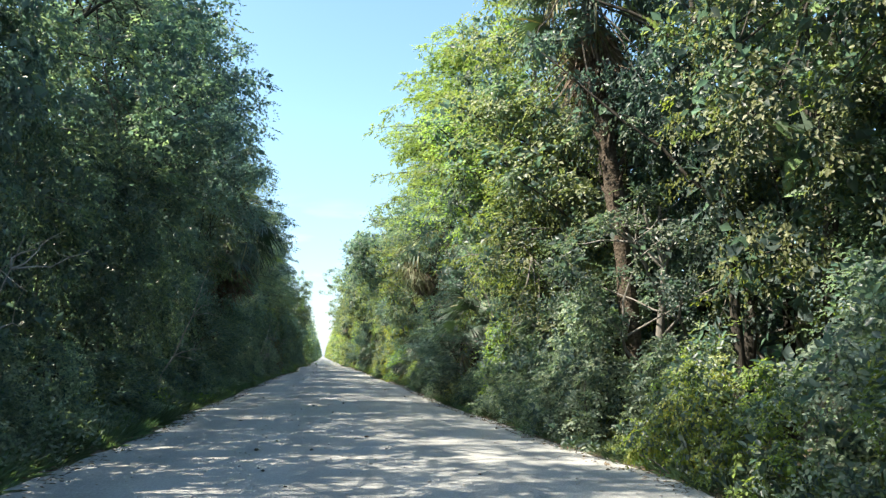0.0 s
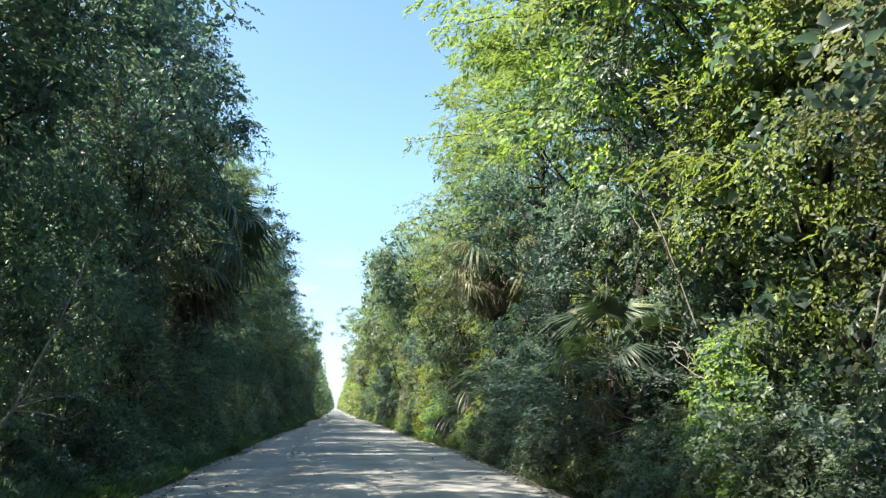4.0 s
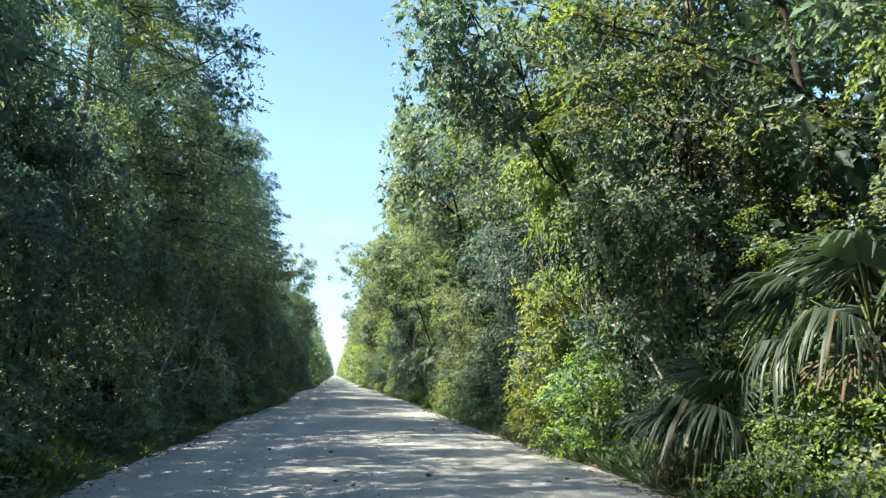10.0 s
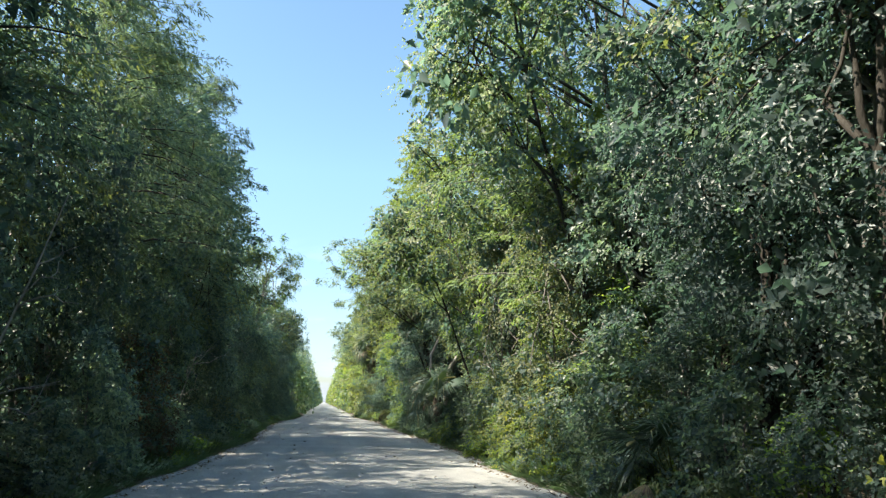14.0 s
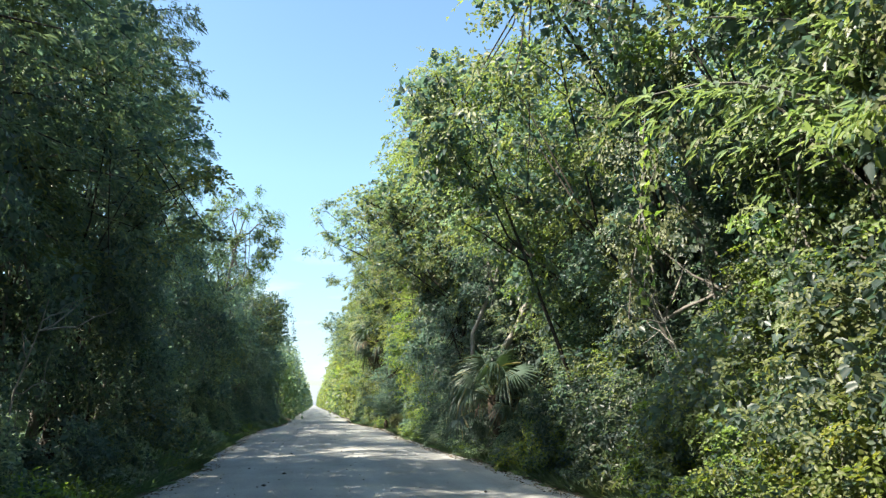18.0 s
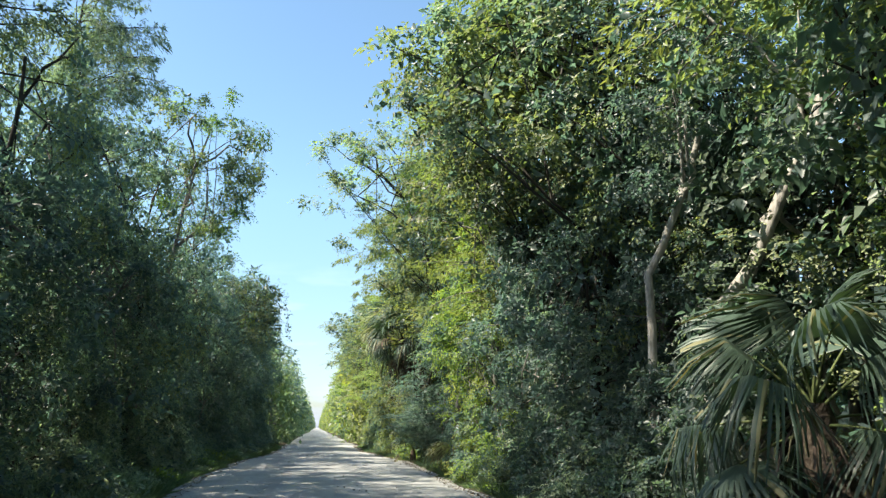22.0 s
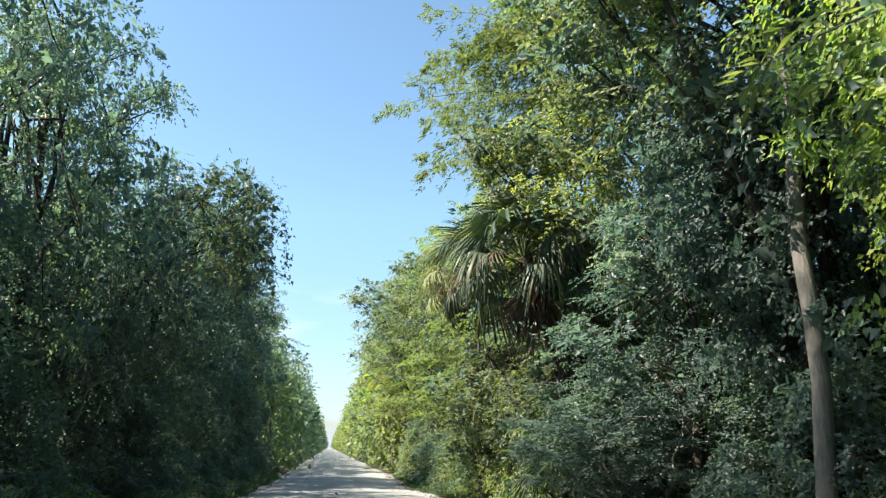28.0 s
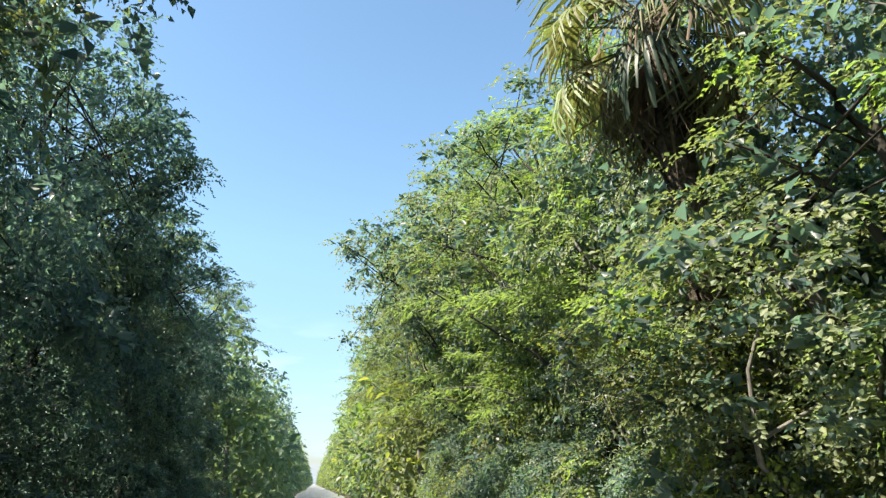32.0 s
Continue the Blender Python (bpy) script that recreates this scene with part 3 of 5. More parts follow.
def fan_mesh(name, segments, length, spread, droop, mats, share, split=0.5, slim=0.24):
    """The fan blade of a palm leaf: pleats joined in the inner half, split and drooping at their tips. It spreads from the origin along +x."""
    w = 0.05 * length
    vs, fs, idx = [], [], []

    def put(a, t, ln, dr, drop):
        s = abs(a) / (spread / 2)
        p = np.array([math.cos(a), math.sin(a), 0.0]) * ln * t
        p[:2] *= 1 - dr * 0.42 * max(0, t - 0.5)
        p[2] = 0.08 * (1 - s) * length * math.sin(t * 2.2) - 0.22 * s * ln * t - dr * ln * max(0, t - 0.42) ** 1.6 * 2.2 - drop
        vs.append(p)
        return len(vs) - 1

    step = spread / segments
    valley = []
    for i in range(segments + 1):
        a = -spread / 2 + i * step
        ln = length * (1 - 0.32 * (abs(a) / (spread / 2)) ** 2)
        valley.append([put(a, t, ln, droop, w * 0.25 * t) for t in (0.03, split * 0.6, split)])
    for i in range(segments):
        a = -spread / 2 + (i + 0.5) * step
        ln = length * (1 - 0.32 * (abs(a) / (spread / 2)) ** 2) * rng.uniform(0.86, 1.08)
        dr = droop * rng.uniform(0.7, 1.4)
        ridge = [put(a, t, ln, dr, -w * 0.2 * t) for t in (0.03, split * 0.6, split, 0.8, 1.0)]
        b = a + rng.normal(0, 0.03)
        left = valley[i] + [put(b - step * slim, 0.8, ln, dr, w * 0.1), put(b - step * 0.03, 1.0, ln, dr, 0)]
        right = valley[i + 1] + [put(b + step * slim, 0.8, ln, dr, w * 0.1), put(b + step * 0.03, 1.0, ln, dr, 0)]
        m = int(rng.random() < share)
        for k in range(4):
            fs += [(left[k], ridge[k], ridge[k + 1], left[k + 1]), (ridge[k], right[k], right[k + 1], ridge[k + 1])]
            idx += [m, m]
    return raw_mesh(name, np.array(vs), np.array(fs), 4, mats, np.array(idx))


def thatch_mesh(name, strips, length, mats):
    """A dead palm leaf: a bunch of shrivelled strips from one stalk end, hanging along +x."""
    vs, fs = [np.zeros(3), np.array([0.02, 0.02, 0])], []
    for i in range(strips):
        way = np.array([1.0, rng.normal(0, 0.22), rng.normal(0, 0.22)])
        way /= np.linalg.norm(way)
        side = np.cross(way, rng.normal(size=3))
        side /= np.linalg.norm(side)
        ln, curl = length * rng.uniform(0.55, 1.1), rng.normal(0, 0.12, 3)
        last = (0, 1)
        for t, w in ((0.35, 0.020), (0.7, 0.016), (1.0, 0.004)):
            p = way * ln * t + curl * ln * t * t
            vs += [p + side * w, p - side * w]
            now = (len(vs) - 2, len(vs) - 1)
            fs.append((last[0], last[1], now[1], now[0]))
            last = now
    return raw_mesh(name, np.array(vs), np.array(fs), 4, mats)


def stalk_mesh(length, bend, material):
    t = np.linspace(0, 1, 7)
    p = np.stack([t * length, 0 * t, bend * length * (t - t ** 2) * 1.2], 1)
    return tubes("petiole", [(p, np.linspace(0.024, 0.011, 7))], material, 5)


FANS = [fan_mesh("blade", 34, 0.98, radians(225), d, [PALM_GREEN, PALM_YELLOW], s, 0.42) for d, s in ((0.3, 0.03), (0.6, 0.06), (0.95, 0.12))]
FADED = [fan_mesh("blade", 22, 0.95, radians(s), d, [PALM_YELLOW, PALM_DEAD], q, 0.2, 0.15) for d, s, q in ((0.35, 120, 0.35), (0.5, 95, 0.55))]
LIGHT = [fan_mesh("blade", 30, 0.98, radians(200), d, [PALM_PALE, PALM_YELLOW], 0.2, 0.36) for d in (0.5, 0.9)]
DEAD = [thatch_mesh("blade", n, ln, [PALM_DEAD]) for n, ln in ((30, 1.05), (26, 1.25), (34, 0.9))]
STALKS = {"green": stalk_mesh(1.05, 0.12, STEM_GREEN), "faded": stalk_mesh(0.9, 0.2, STEM_GREEN), "dead": stalk_mesh(0.38, 0.3, BARK_GREY)}
STALKS["pale"] = STALKS["green"]


def frond(parent, at, az, el, kind, size=1.0, roll=0.0):
    """A palm leaf: stalk part with its blade below it."""
    lists = {"green": FANS, "pale": LIGHT, "faded": FADED, "dead": DEAD}[kind]
    m = Matrix.Translation(at) @ Matrix.Rotation(az, 4, "Z") @ Matrix.Rotation(-el, 4, "Y") @ Matrix.Rotation(roll, 4, "X") @ Matrix.Scale(size, 4)
    s = piece("frond", STALKS[kind], parent, {"green": "", "pale": "", "faded": "faded yellow-green frond", "dead": "dead brown hanging frond"}[kind], m)
    end = {"green": 1.05, "pale": 1.05, "faded": 0.9, "dead": 0.38}[kind]
    tilt = {"green": -0.25, "pale": -0.35, "faded": -0.6, "dead": -0.5}[kind]
    piece("blade", lists[int(rng.integers(len(lists)))], s, "", Matrix.Translation((end * 0.97, 0, 0.0)) @ Matrix.Rotation(-tilt, 4, "Y"))
    return s


def sabal_palm(height, green=20, faded=5, dead=12, boots=True, size=1.0, lean=0.0, fall=95, fresh="green"):
    """A cabbage palm: rough trunk, round head of fan leaves, skirt of dead ones."""
    root = root_of("sabal_palm")
    line = wander((0, 0, -0.15), (lean + rng.normal(0, 0.1), rng.normal(0, 0.15), height), 14, 0.03)
    r = 0.17 + 0.03 * np.sin(np.arange(14) * 2.1)
    r[0], r[-1] = 0.25, 0.13
    piece("trunk", tubes("trunk", [(line, r)], PALM_BARK, 10), root)
    if boots:
        lines = []
        for i in range(34):
            z = height * (0.45 + 0.53 * i / 34)
            a = i * 2.4
            c = np.array([np.interp(z, line[:, 2], line[:, k]) for k in range(3)])
            o = np.array([math.cos(a), math.sin(a), 0])
            lines.append((np.array([c + o * 0.13, c + o * 0.22 + [0, 0, 0.12], c + o * 0.30 + [0, 0, 0.30]]), np.array([0.05, 0.04, 0.02])))
        piece("trunk_sheath", tubes("trunk_sheath", lines, PALM_BARK, 5), root, "rough sheath of old leaf stubs")
    top = Vector(line[-1])
    for i in range(green):
        s = i / green
        el = radians(78 - fall * s + rng.normal(0, 5))
        frond(root, top - Vector((0, 0, 0.25 * s)), i * 2.399 + rng.normal(0, 0.15), el, fresh if i % 4 else "green", size * rng.uniform(0.85, 1.1), rng.normal(0, 0.25))
    for i in range(faded):
        frond(root, top - Vector((0, 0, 0.3)), i * 2.399 + 0.6, radians(rng.uniform(-60, 20)), "faded", size * rng.uniform(0.85, 1.05), rng.normal(0, 0.3))
    for i in range(dead):
        frond(root, top - Vector((lean * 0.15, 0, 0.2 + 0.9 * rng.random() * (dead > 20) + 0.3 * rng.random())), i * 2.399 + 1.1, radians(rng.uniform(-72, -38)), "dead", size * rng.uniform(0.8, 1.1), rng.normal(0, 0.4))
    return root


def palmetto(leaves=11, size=0.85, rise=0.3, fresh="green"):
    """A trunkless fan palm: leaves on long stalks from one low crown."""
    root = root_of("palmetto")
    piece("crown_base", tubes("crown_base", [(np.array([[0, 0, -0.1], [0, 0, rise * 0.6], [0, 0, rise]]), np.array([0.13, 0.12, 0.06]))], PALM_BARK, 8), root)
    for i in range(leaves):
        kind = fresh if i < leaves - 2 else "faded"
        az = rng.normal(0, 1.0) if i % 3 else rng.uniform(-3.1, 3.1)
        frond(root, Vector((0, 0, rise)), az, radians(rng.uniform(18, 80) if kind == fresh else rng.uniform(-25, 5)), kind, size * rng.uniform(0.8, 1.15), rng.normal(0, 0.35))
    return root


def weeds(length, deep, count, tall):
    """A patch of low herbs and grass along the road's edge."""
    root = root_of("verge_weeds")
    n = count
    p = np.stack([rng.uniform(-deep, 0.0, n) + 0.12 * np.sin(np.arange(n)), rng.uniform(-length / 2, length / 2, n), np.zeros(n)], 1)
    rise = np.clip(-p[:, 0] / deep, 0, 1) ** 0.7 * (0.6 + 0.4 * np.sin(p[:, 1] * 3.1 + 1) ** 2)
    p[:, 2] = rng.random(n) * tall * (0.12 + rise)
    me = blades("foliage", p, rng.normal(0, 0.7, (n, 3)) + [0.45, 0, 0.15], rng.normal(0, 0.3, (n, 3)) + [0.45, 0, 1], rng.uniform(0.06, 0.15, n), rng.uniform(0.035, 0.080, n), [LEAF_MID, LEAF_DARK], rng.choice(2, n, p=(0.7, 0.3)))
    piece("foliage", me, root)
    g = n // 2
    q = np.stack([rng.uniform(-deep, 0.16, g), rng.uniform(-length / 2, length / 2, g), np.full(g, -0.03)], 1)
    ax = rng.normal(0, 0.35, (g, 3)) + [0.5, 0, 0.75]
    piece("grass", blades("grass", q, ax, rng.normal(0, 0.4, (g, 3)) + [-0.5, 0, 0.8], rng.uniform(0.12, 0.42, g) * (0.5 + tall * 0.6), rng.uniform(0.010, 0.020, g), [GRASS], None, fold=0.1, droop=0.25), root)
    return root


def vine(length, leaves, leaf=0.11):
    """A hanging vine: thin bent stem with heart-shaped leaves along it."""
    root = root_of("hanging_vine")
    line = wander((0, 0, 0), (0.15, 0.1, -length), 12, 0.05)
    piece("stem", tubes("stem", [(line, np.linspace(0.009, 0.004, 12))], BARK_GREY, 4), root)
    t = rng.random(leaves)
    p = np.stack([np.interp(t, np.linspace(0, 1, 12), line[:, k]) for k in range(3)], 1) + rng.normal(0, 0.08, (leaves, 3))
    piece("foliage", blades("foliage", p, rng.normal(0, 0.5, (leaves, 3)) + [0.2, 0, -0.8], rng.normal(0, 0.4, (leaves, 3)) + [1, 0, 0.3], rng.uniform(0.6, 1.3, leaves) * leaf, rng.uniform(0.5, 0.95, leaves) * leaf, [LEAF_MID, LEAF_DARK], rng.choice(2, leaves)), root)
    return root


def woods(name, spots, clumps, per, leaf, label):
    """Woods too far off to tell tree from tree: trunks and leaf clumps of many trees, spots of (x, y, height, reach, tone)."""
    root = root_of(name)
    stems, cs, rs, tones = [], [], [], []
    for x, y, h, reach, t in spots:
        stems.append((wander((x, y, -0.3), (x, y, h * 0.8), 4, 0.08), np.linspace(0.17, 0.05, 4)))
        d = unit(rng.normal(size=(clumps, 3)) + [-0.4 if x > 0 else 0.4, -0.3, 0])
        r = rng.uniform(0.5, 1.0, clumps) ** 0.6
        cs.append(np.stack([x + d[:, 0] * reach * r, y + d[:, 1] * reach * r, h * 0.51 + d[:, 2] * h * 0.48 * r], 1))
        rs.append(rng.uniform(0.6, 1.25, clumps))
        tones.append(np.full(clumps, t))
    c, r, t = np.concatenate(cs), np.concatenate(rs), np.concatenate(tones)
    p, d = tufts(c, r, per)
    n = len(p)
    idx = np.repeat(t, per)
    sx = np.where(p[:, :1] > 0, -0.35, 0.35) * [[1, 0, 0]]
    size = rng.uniform(0.6, 1.3, n) * leaf
    mats = [LEAF_DARK, LEAF_MID, LEAF_OLIVE, LEAF_BRIGHT, LEAF_YELLOW, LEAF_CYPRESS]
    piece("trunks", tubes("trunks", stems, BARK_GREY, 5), root)
    piece("canopy", blades("canopy", p, d * 0.8 + rng.normal(0, 0.5, (n, 3)) + [0, 0, -0.3], rng.normal(0, 0.45, (n, 3)) + [0, -0.1, 0.9] + sx, size, size * 0.55, mats, idx), root)
    return tagged(root, label, "woods", kind="stuff")


def bare_sapling(height, twigs):
    """A dead grey sapling with bare crooked twigs."""
    root = root_of("dead_sapling")
    line = wander((0, 0, -0.1), (height * 0.35, rng.normal(0, 0.3), height), 9, 0.06)
    piece("trunk", tubes("trunk", [(line, np.linspace(0.030, 0.006, 9))], BARK_PALE, 5), root)
    for i in range(twigs):
        s = line[rng.integers(3, 8)]
        tip = s + [rng.uniform(0.1, 0.9), rng.normal(0, 0.6), rng.uniform(0.0, 0.7)]
        stem = wander(s, tip, 6, 0.05)
        fork = wander(stem[3], stem[3] + rng.normal(0, 0.25, 3) + [0.15, 0, 0.1], 4, 0.03)
        piece("twig", tubes("twig", [(stem, np.linspace(0.012, 0.003, 6)), (fork, np.linspace(0.006, 0.002, 4))], BARK_PALE, 4), root)
    return root

# ---- the plants' kinds ----
SHRUBS = [shrub(h, r, w, c, n, leaf) for h, r, w, c, n, leaf in ((1.5, 0.95, 1.15, 42, 84, (0.064, 0.041)), (2.1, 1.05, 1.2, 50, 84, (0.066, 0.041)), (2.7, 1.15, 1.25, 60, 78, (0.070, 0.043)), (1.9, 1.0, 1.3, 44, 74, (0.082, 0.054)))]
TREES = [broad_tree(h, b, r, w, c, n, leaf, bark, clump=(0.28, 0.62)) for h, b, r, w, c, n, leaf, bark in
         ((6.2, 0.9, 1.9, 2.1, 52, 124, (0.080, 0.050), BARK_GREY), (7.4, 1.2, 2.0, 2.2, 60, 120, (0.084, 0.052), BARK_DARK), (8.2, 1.6, 2.1, 2.3, 64, 116, (0.090, 0.054), BARK_DARK), (7.0, 1.0, 1.9, 2.3, 60, 126, (0.088, 0.056), BARK_GREY))]
CURTAINS = [curtain(6.4, 1.15, 1.9, 84, 108, (0.078, 0.048)), curtain(7.4, 1.25, 2.0, 92, 108, (0.074, 0.046)), curtain(5.6, 1.2, 2.0, 78, 108, (0.084, 0.056))]
BIG_LEAF = broad_tree(6.6, 0.9, 1.6, 1.7, 40, 108, (0.145, 0.054), BARK_GREY, clump=(0.26, 0.5), limbs=7, trunk_r=0.08, full=True)
BACK = [broad_tree(h, 0.8, 2.0, 2.2, 50, 44, (0.155, 0.095), BARK_DARK, clump=(0.45, 0.85)) for h in (6.8, 7.8)]
TALLS = [broad_tree(h, b, r, w, c, n, leaf, bark, trunk_r=0.10, limbs=7, clump=(0.34, 0.72), lean=1.1) for h, b, r, w, c, n, leaf, bark in
         ((12.5, 4.6, 3.0, 2.8, 72, 120, (0.118, 0.070), BARK_DARK), (13.5, 5.2, 2.8, 2.6, 70, 120, (0.110, 0.062), BARK_DARK), (11.5, 4.2, 3.1, 3.0, 72, 112, (0.128, 0.076), BARK_DARK))]
CYPRESSES = [cypress(h, b, r, n, 230, BARK_GREY) for h, b, r, n in ((16.0, 4.5, 4.0, 64), (14.5, 4.0, 3.8, 60), (17.5, 6.0, 4.2, 62))]
WEEDS = [weeds(2.2, 0.95, 1150, t) for t in (0.30, 0.45, 0.62)]
VINES = [vine(1.6, 60), vine(2.4, 90, 0.13)]


def side_pose(side, out, y, z=0.0, turn=0.0, size=1.0, tall=None):
    """A pose beside the road: side -1 or 1, out metres past the road's edge; the plant's front faces the road."""
    x = left_edge(y) - out if side < 0 else right_edge(y) + out
    return pose(x, y, z, 0, 0, (0 if side < 0 else 180) + turn) @ Matrix.Diagonal((size, size, tall or size, 1))


def at(x, y, z=0.0, turn=0.0, size=1.0, tall=None):
    return pose(x, y, z, 0, 0, (0 if x < 0 else 180) + turn) @ Matrix.Diagonal((size, size, tall or size, 1))


def profile(keys, y):
    return float(np.interp(y, [k for k, _ in keys], [v for _, v in keys]))


# the left tops dip at y 12 to 19 to let sun across
TOP_LEFT = [(-10, 15), (9.5, 15), (12.5, 12), (18.5, 12), (23.5, 15), (28, 15.5), (40, 16.5), (54, 15.5), (62, 14), (67, 10.5), (74, 9.2), (82, 9.6), (92, 10), (100, 9.0), (106, 9.0), (111, 11.5), (116, 11.0), (121, 9.0), (140, 10.5), (170, 13), (700, 14)]
TOP_RIGHT = [(-10, 13), (14, 12), (22, 10.5), (36, 11), (50, 13), (62, 14), (75, 13.5), (84, 13.5), (92, 12), (98, 10.5), (104, 8.8), (109, 9.4), (118, 12), (140, 13), (700, 14)]
LABELS = {"dark": "dark green dense leafy", "mid": "mid-green leafy", "olive": "olive green small-leaved", "bright": "bright green sunlit leafy", "lime": "bright yellow-green leafy",
          "yellow": "yellow-green fading leafy", "deep": "deep green shade-toned", "pale": "pale grey-green soft-leaved", "rusty": "rusty brown half-dry leafy", "mixed": "olive and bright green leafy"}
# a few stretches keep clear of chance planting, for single plants or for sun
PALM_SPOTS = [(1, 46.2, 3.0), (1, 86.6, 1.5), (1, 11.8, 2.6), (1, 24.2, 1.6), (1, 32.3, 2.6), (1, 38.2, 1.0), (-1, 34.6, 3.2), (1, 73.2, 2.4), (1, 88.4, 0.9), (1, 97.6, 1.9), (1, 102.0, 2.8), (1, 89.6, 1.0)]
# the left gaps at 8, 43 and 57 are opened to let sun through
TALL_GAPS = [(1, 73.4, 2.8), (1, 46.4, 3.4), (-1, 8.0, 1.5), (-1, 43.0, 3.0), (-1, 57.0, 2.6), (1, 86.8, 3.4), (1, 11.4, 3.6), (1, 25.0, 2.6), (1, 31.8, 2.8), (1, 105.4, 4.2), (-1, 34.6, 3.4)]
LOW_SPOTS = [(1, 46.0, 2.4), (1, 39.2, 0.6), (1, 71.3, 0.7), (1, 88.4, 1.0), (1, 97.4, 0.9), (1, 99.6, 0.6)]


def clear(side, y, spots):
    return all(s != side or abs(y - c) > w for s, c, w in spots)


picks = random.Random(11)


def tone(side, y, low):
    """Chance plant's colour: by the bank, but for stretches toned to their light."""
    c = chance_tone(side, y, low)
    # these stretches carry their shade or brightness in the leaf colour
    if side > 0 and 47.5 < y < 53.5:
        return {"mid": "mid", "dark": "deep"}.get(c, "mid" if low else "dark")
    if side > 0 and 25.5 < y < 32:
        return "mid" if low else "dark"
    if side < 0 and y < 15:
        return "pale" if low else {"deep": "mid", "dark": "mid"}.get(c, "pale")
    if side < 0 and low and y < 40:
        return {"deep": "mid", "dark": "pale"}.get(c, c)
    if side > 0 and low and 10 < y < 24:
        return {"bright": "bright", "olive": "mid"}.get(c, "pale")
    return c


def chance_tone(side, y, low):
    """Left bank toned darker as shaded, right brighter as sunlit and, far off, yellower."""
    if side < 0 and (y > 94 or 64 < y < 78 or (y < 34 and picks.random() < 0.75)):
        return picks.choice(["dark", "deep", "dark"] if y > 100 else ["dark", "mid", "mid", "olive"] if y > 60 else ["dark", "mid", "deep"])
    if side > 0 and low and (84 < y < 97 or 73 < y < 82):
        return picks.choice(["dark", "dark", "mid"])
    # low left plants mostly pale, to lift a bank short of skylight
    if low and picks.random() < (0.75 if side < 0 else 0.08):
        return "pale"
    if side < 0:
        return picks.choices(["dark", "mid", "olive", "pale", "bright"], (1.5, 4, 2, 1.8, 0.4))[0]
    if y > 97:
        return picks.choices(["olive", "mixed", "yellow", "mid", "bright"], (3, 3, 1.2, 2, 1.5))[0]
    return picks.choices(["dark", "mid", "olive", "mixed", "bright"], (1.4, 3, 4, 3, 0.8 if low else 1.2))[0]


for side in (-1, 1):
    y = 1.0
    while y < 128:
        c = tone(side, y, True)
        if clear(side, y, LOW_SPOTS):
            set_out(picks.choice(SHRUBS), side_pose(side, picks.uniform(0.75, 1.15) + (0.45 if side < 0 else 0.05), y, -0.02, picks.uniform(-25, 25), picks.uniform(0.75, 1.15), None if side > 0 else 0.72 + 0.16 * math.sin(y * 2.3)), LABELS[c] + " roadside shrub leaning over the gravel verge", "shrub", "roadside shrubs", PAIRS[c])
        y += picks.uniform(1.35, 1.9)
    y = 0.0
    while y < 130:
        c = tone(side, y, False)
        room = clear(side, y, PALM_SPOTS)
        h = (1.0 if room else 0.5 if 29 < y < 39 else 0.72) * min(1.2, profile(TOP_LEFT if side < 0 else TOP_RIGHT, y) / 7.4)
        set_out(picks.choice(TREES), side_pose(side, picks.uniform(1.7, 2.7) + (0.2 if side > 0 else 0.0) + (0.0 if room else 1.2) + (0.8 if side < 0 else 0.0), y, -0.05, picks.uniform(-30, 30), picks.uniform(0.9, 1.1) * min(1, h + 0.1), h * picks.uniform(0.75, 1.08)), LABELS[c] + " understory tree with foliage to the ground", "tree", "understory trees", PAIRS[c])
        y += picks.uniform(2.3, 3.2)
    y = 2.0
    while y < 135:
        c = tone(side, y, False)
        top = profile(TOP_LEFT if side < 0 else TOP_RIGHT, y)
        if top > (10.2 if side < 0 else 9.4) and clear(side, y, TALL_GAPS):
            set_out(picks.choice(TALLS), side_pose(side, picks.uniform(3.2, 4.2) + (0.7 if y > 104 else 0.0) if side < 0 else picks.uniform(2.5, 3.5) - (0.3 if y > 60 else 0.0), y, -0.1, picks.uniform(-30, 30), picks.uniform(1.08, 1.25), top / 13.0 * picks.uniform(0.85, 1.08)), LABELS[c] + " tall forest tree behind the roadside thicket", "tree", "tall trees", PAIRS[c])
        y += picks.uniform(3.6, 5.4) + (2.2 if side < 0 and 34 < y < 62 else 0.0)
    y = 1.5
    while y < 126:
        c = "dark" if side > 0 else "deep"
        top = profile(TOP_LEFT if side < 0 else TOP_RIGHT, y)
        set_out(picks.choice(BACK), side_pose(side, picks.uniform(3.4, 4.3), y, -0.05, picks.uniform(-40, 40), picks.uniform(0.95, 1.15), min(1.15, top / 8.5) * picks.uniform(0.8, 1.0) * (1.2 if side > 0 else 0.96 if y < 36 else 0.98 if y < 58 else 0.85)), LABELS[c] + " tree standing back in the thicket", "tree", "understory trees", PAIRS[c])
        y += picks.uniform(3.0, 3.8) if side < 0 else picks.uniform(2.4, 3.0)
    y = 0.8
    while y < 126:
        top = profile(TOP_LEFT if side < 0 else TOP_RIGHT, y)
        c = tone(side, y, False)
        if c == "pale" or (side < 0 and c in ("olive", "bright")):
            c = picks.choice(["mid", "dark"])
        room = side < 0 or clear(side, y, PALM_SPOTS)
        h = picks.uniform(0.9, 1.25) * min(1.15, top / 11.0) * (0.45 if side < 0 and not clear(side, y, PALM_SPOTS) else 0.62 if side > 0 else 1.0)
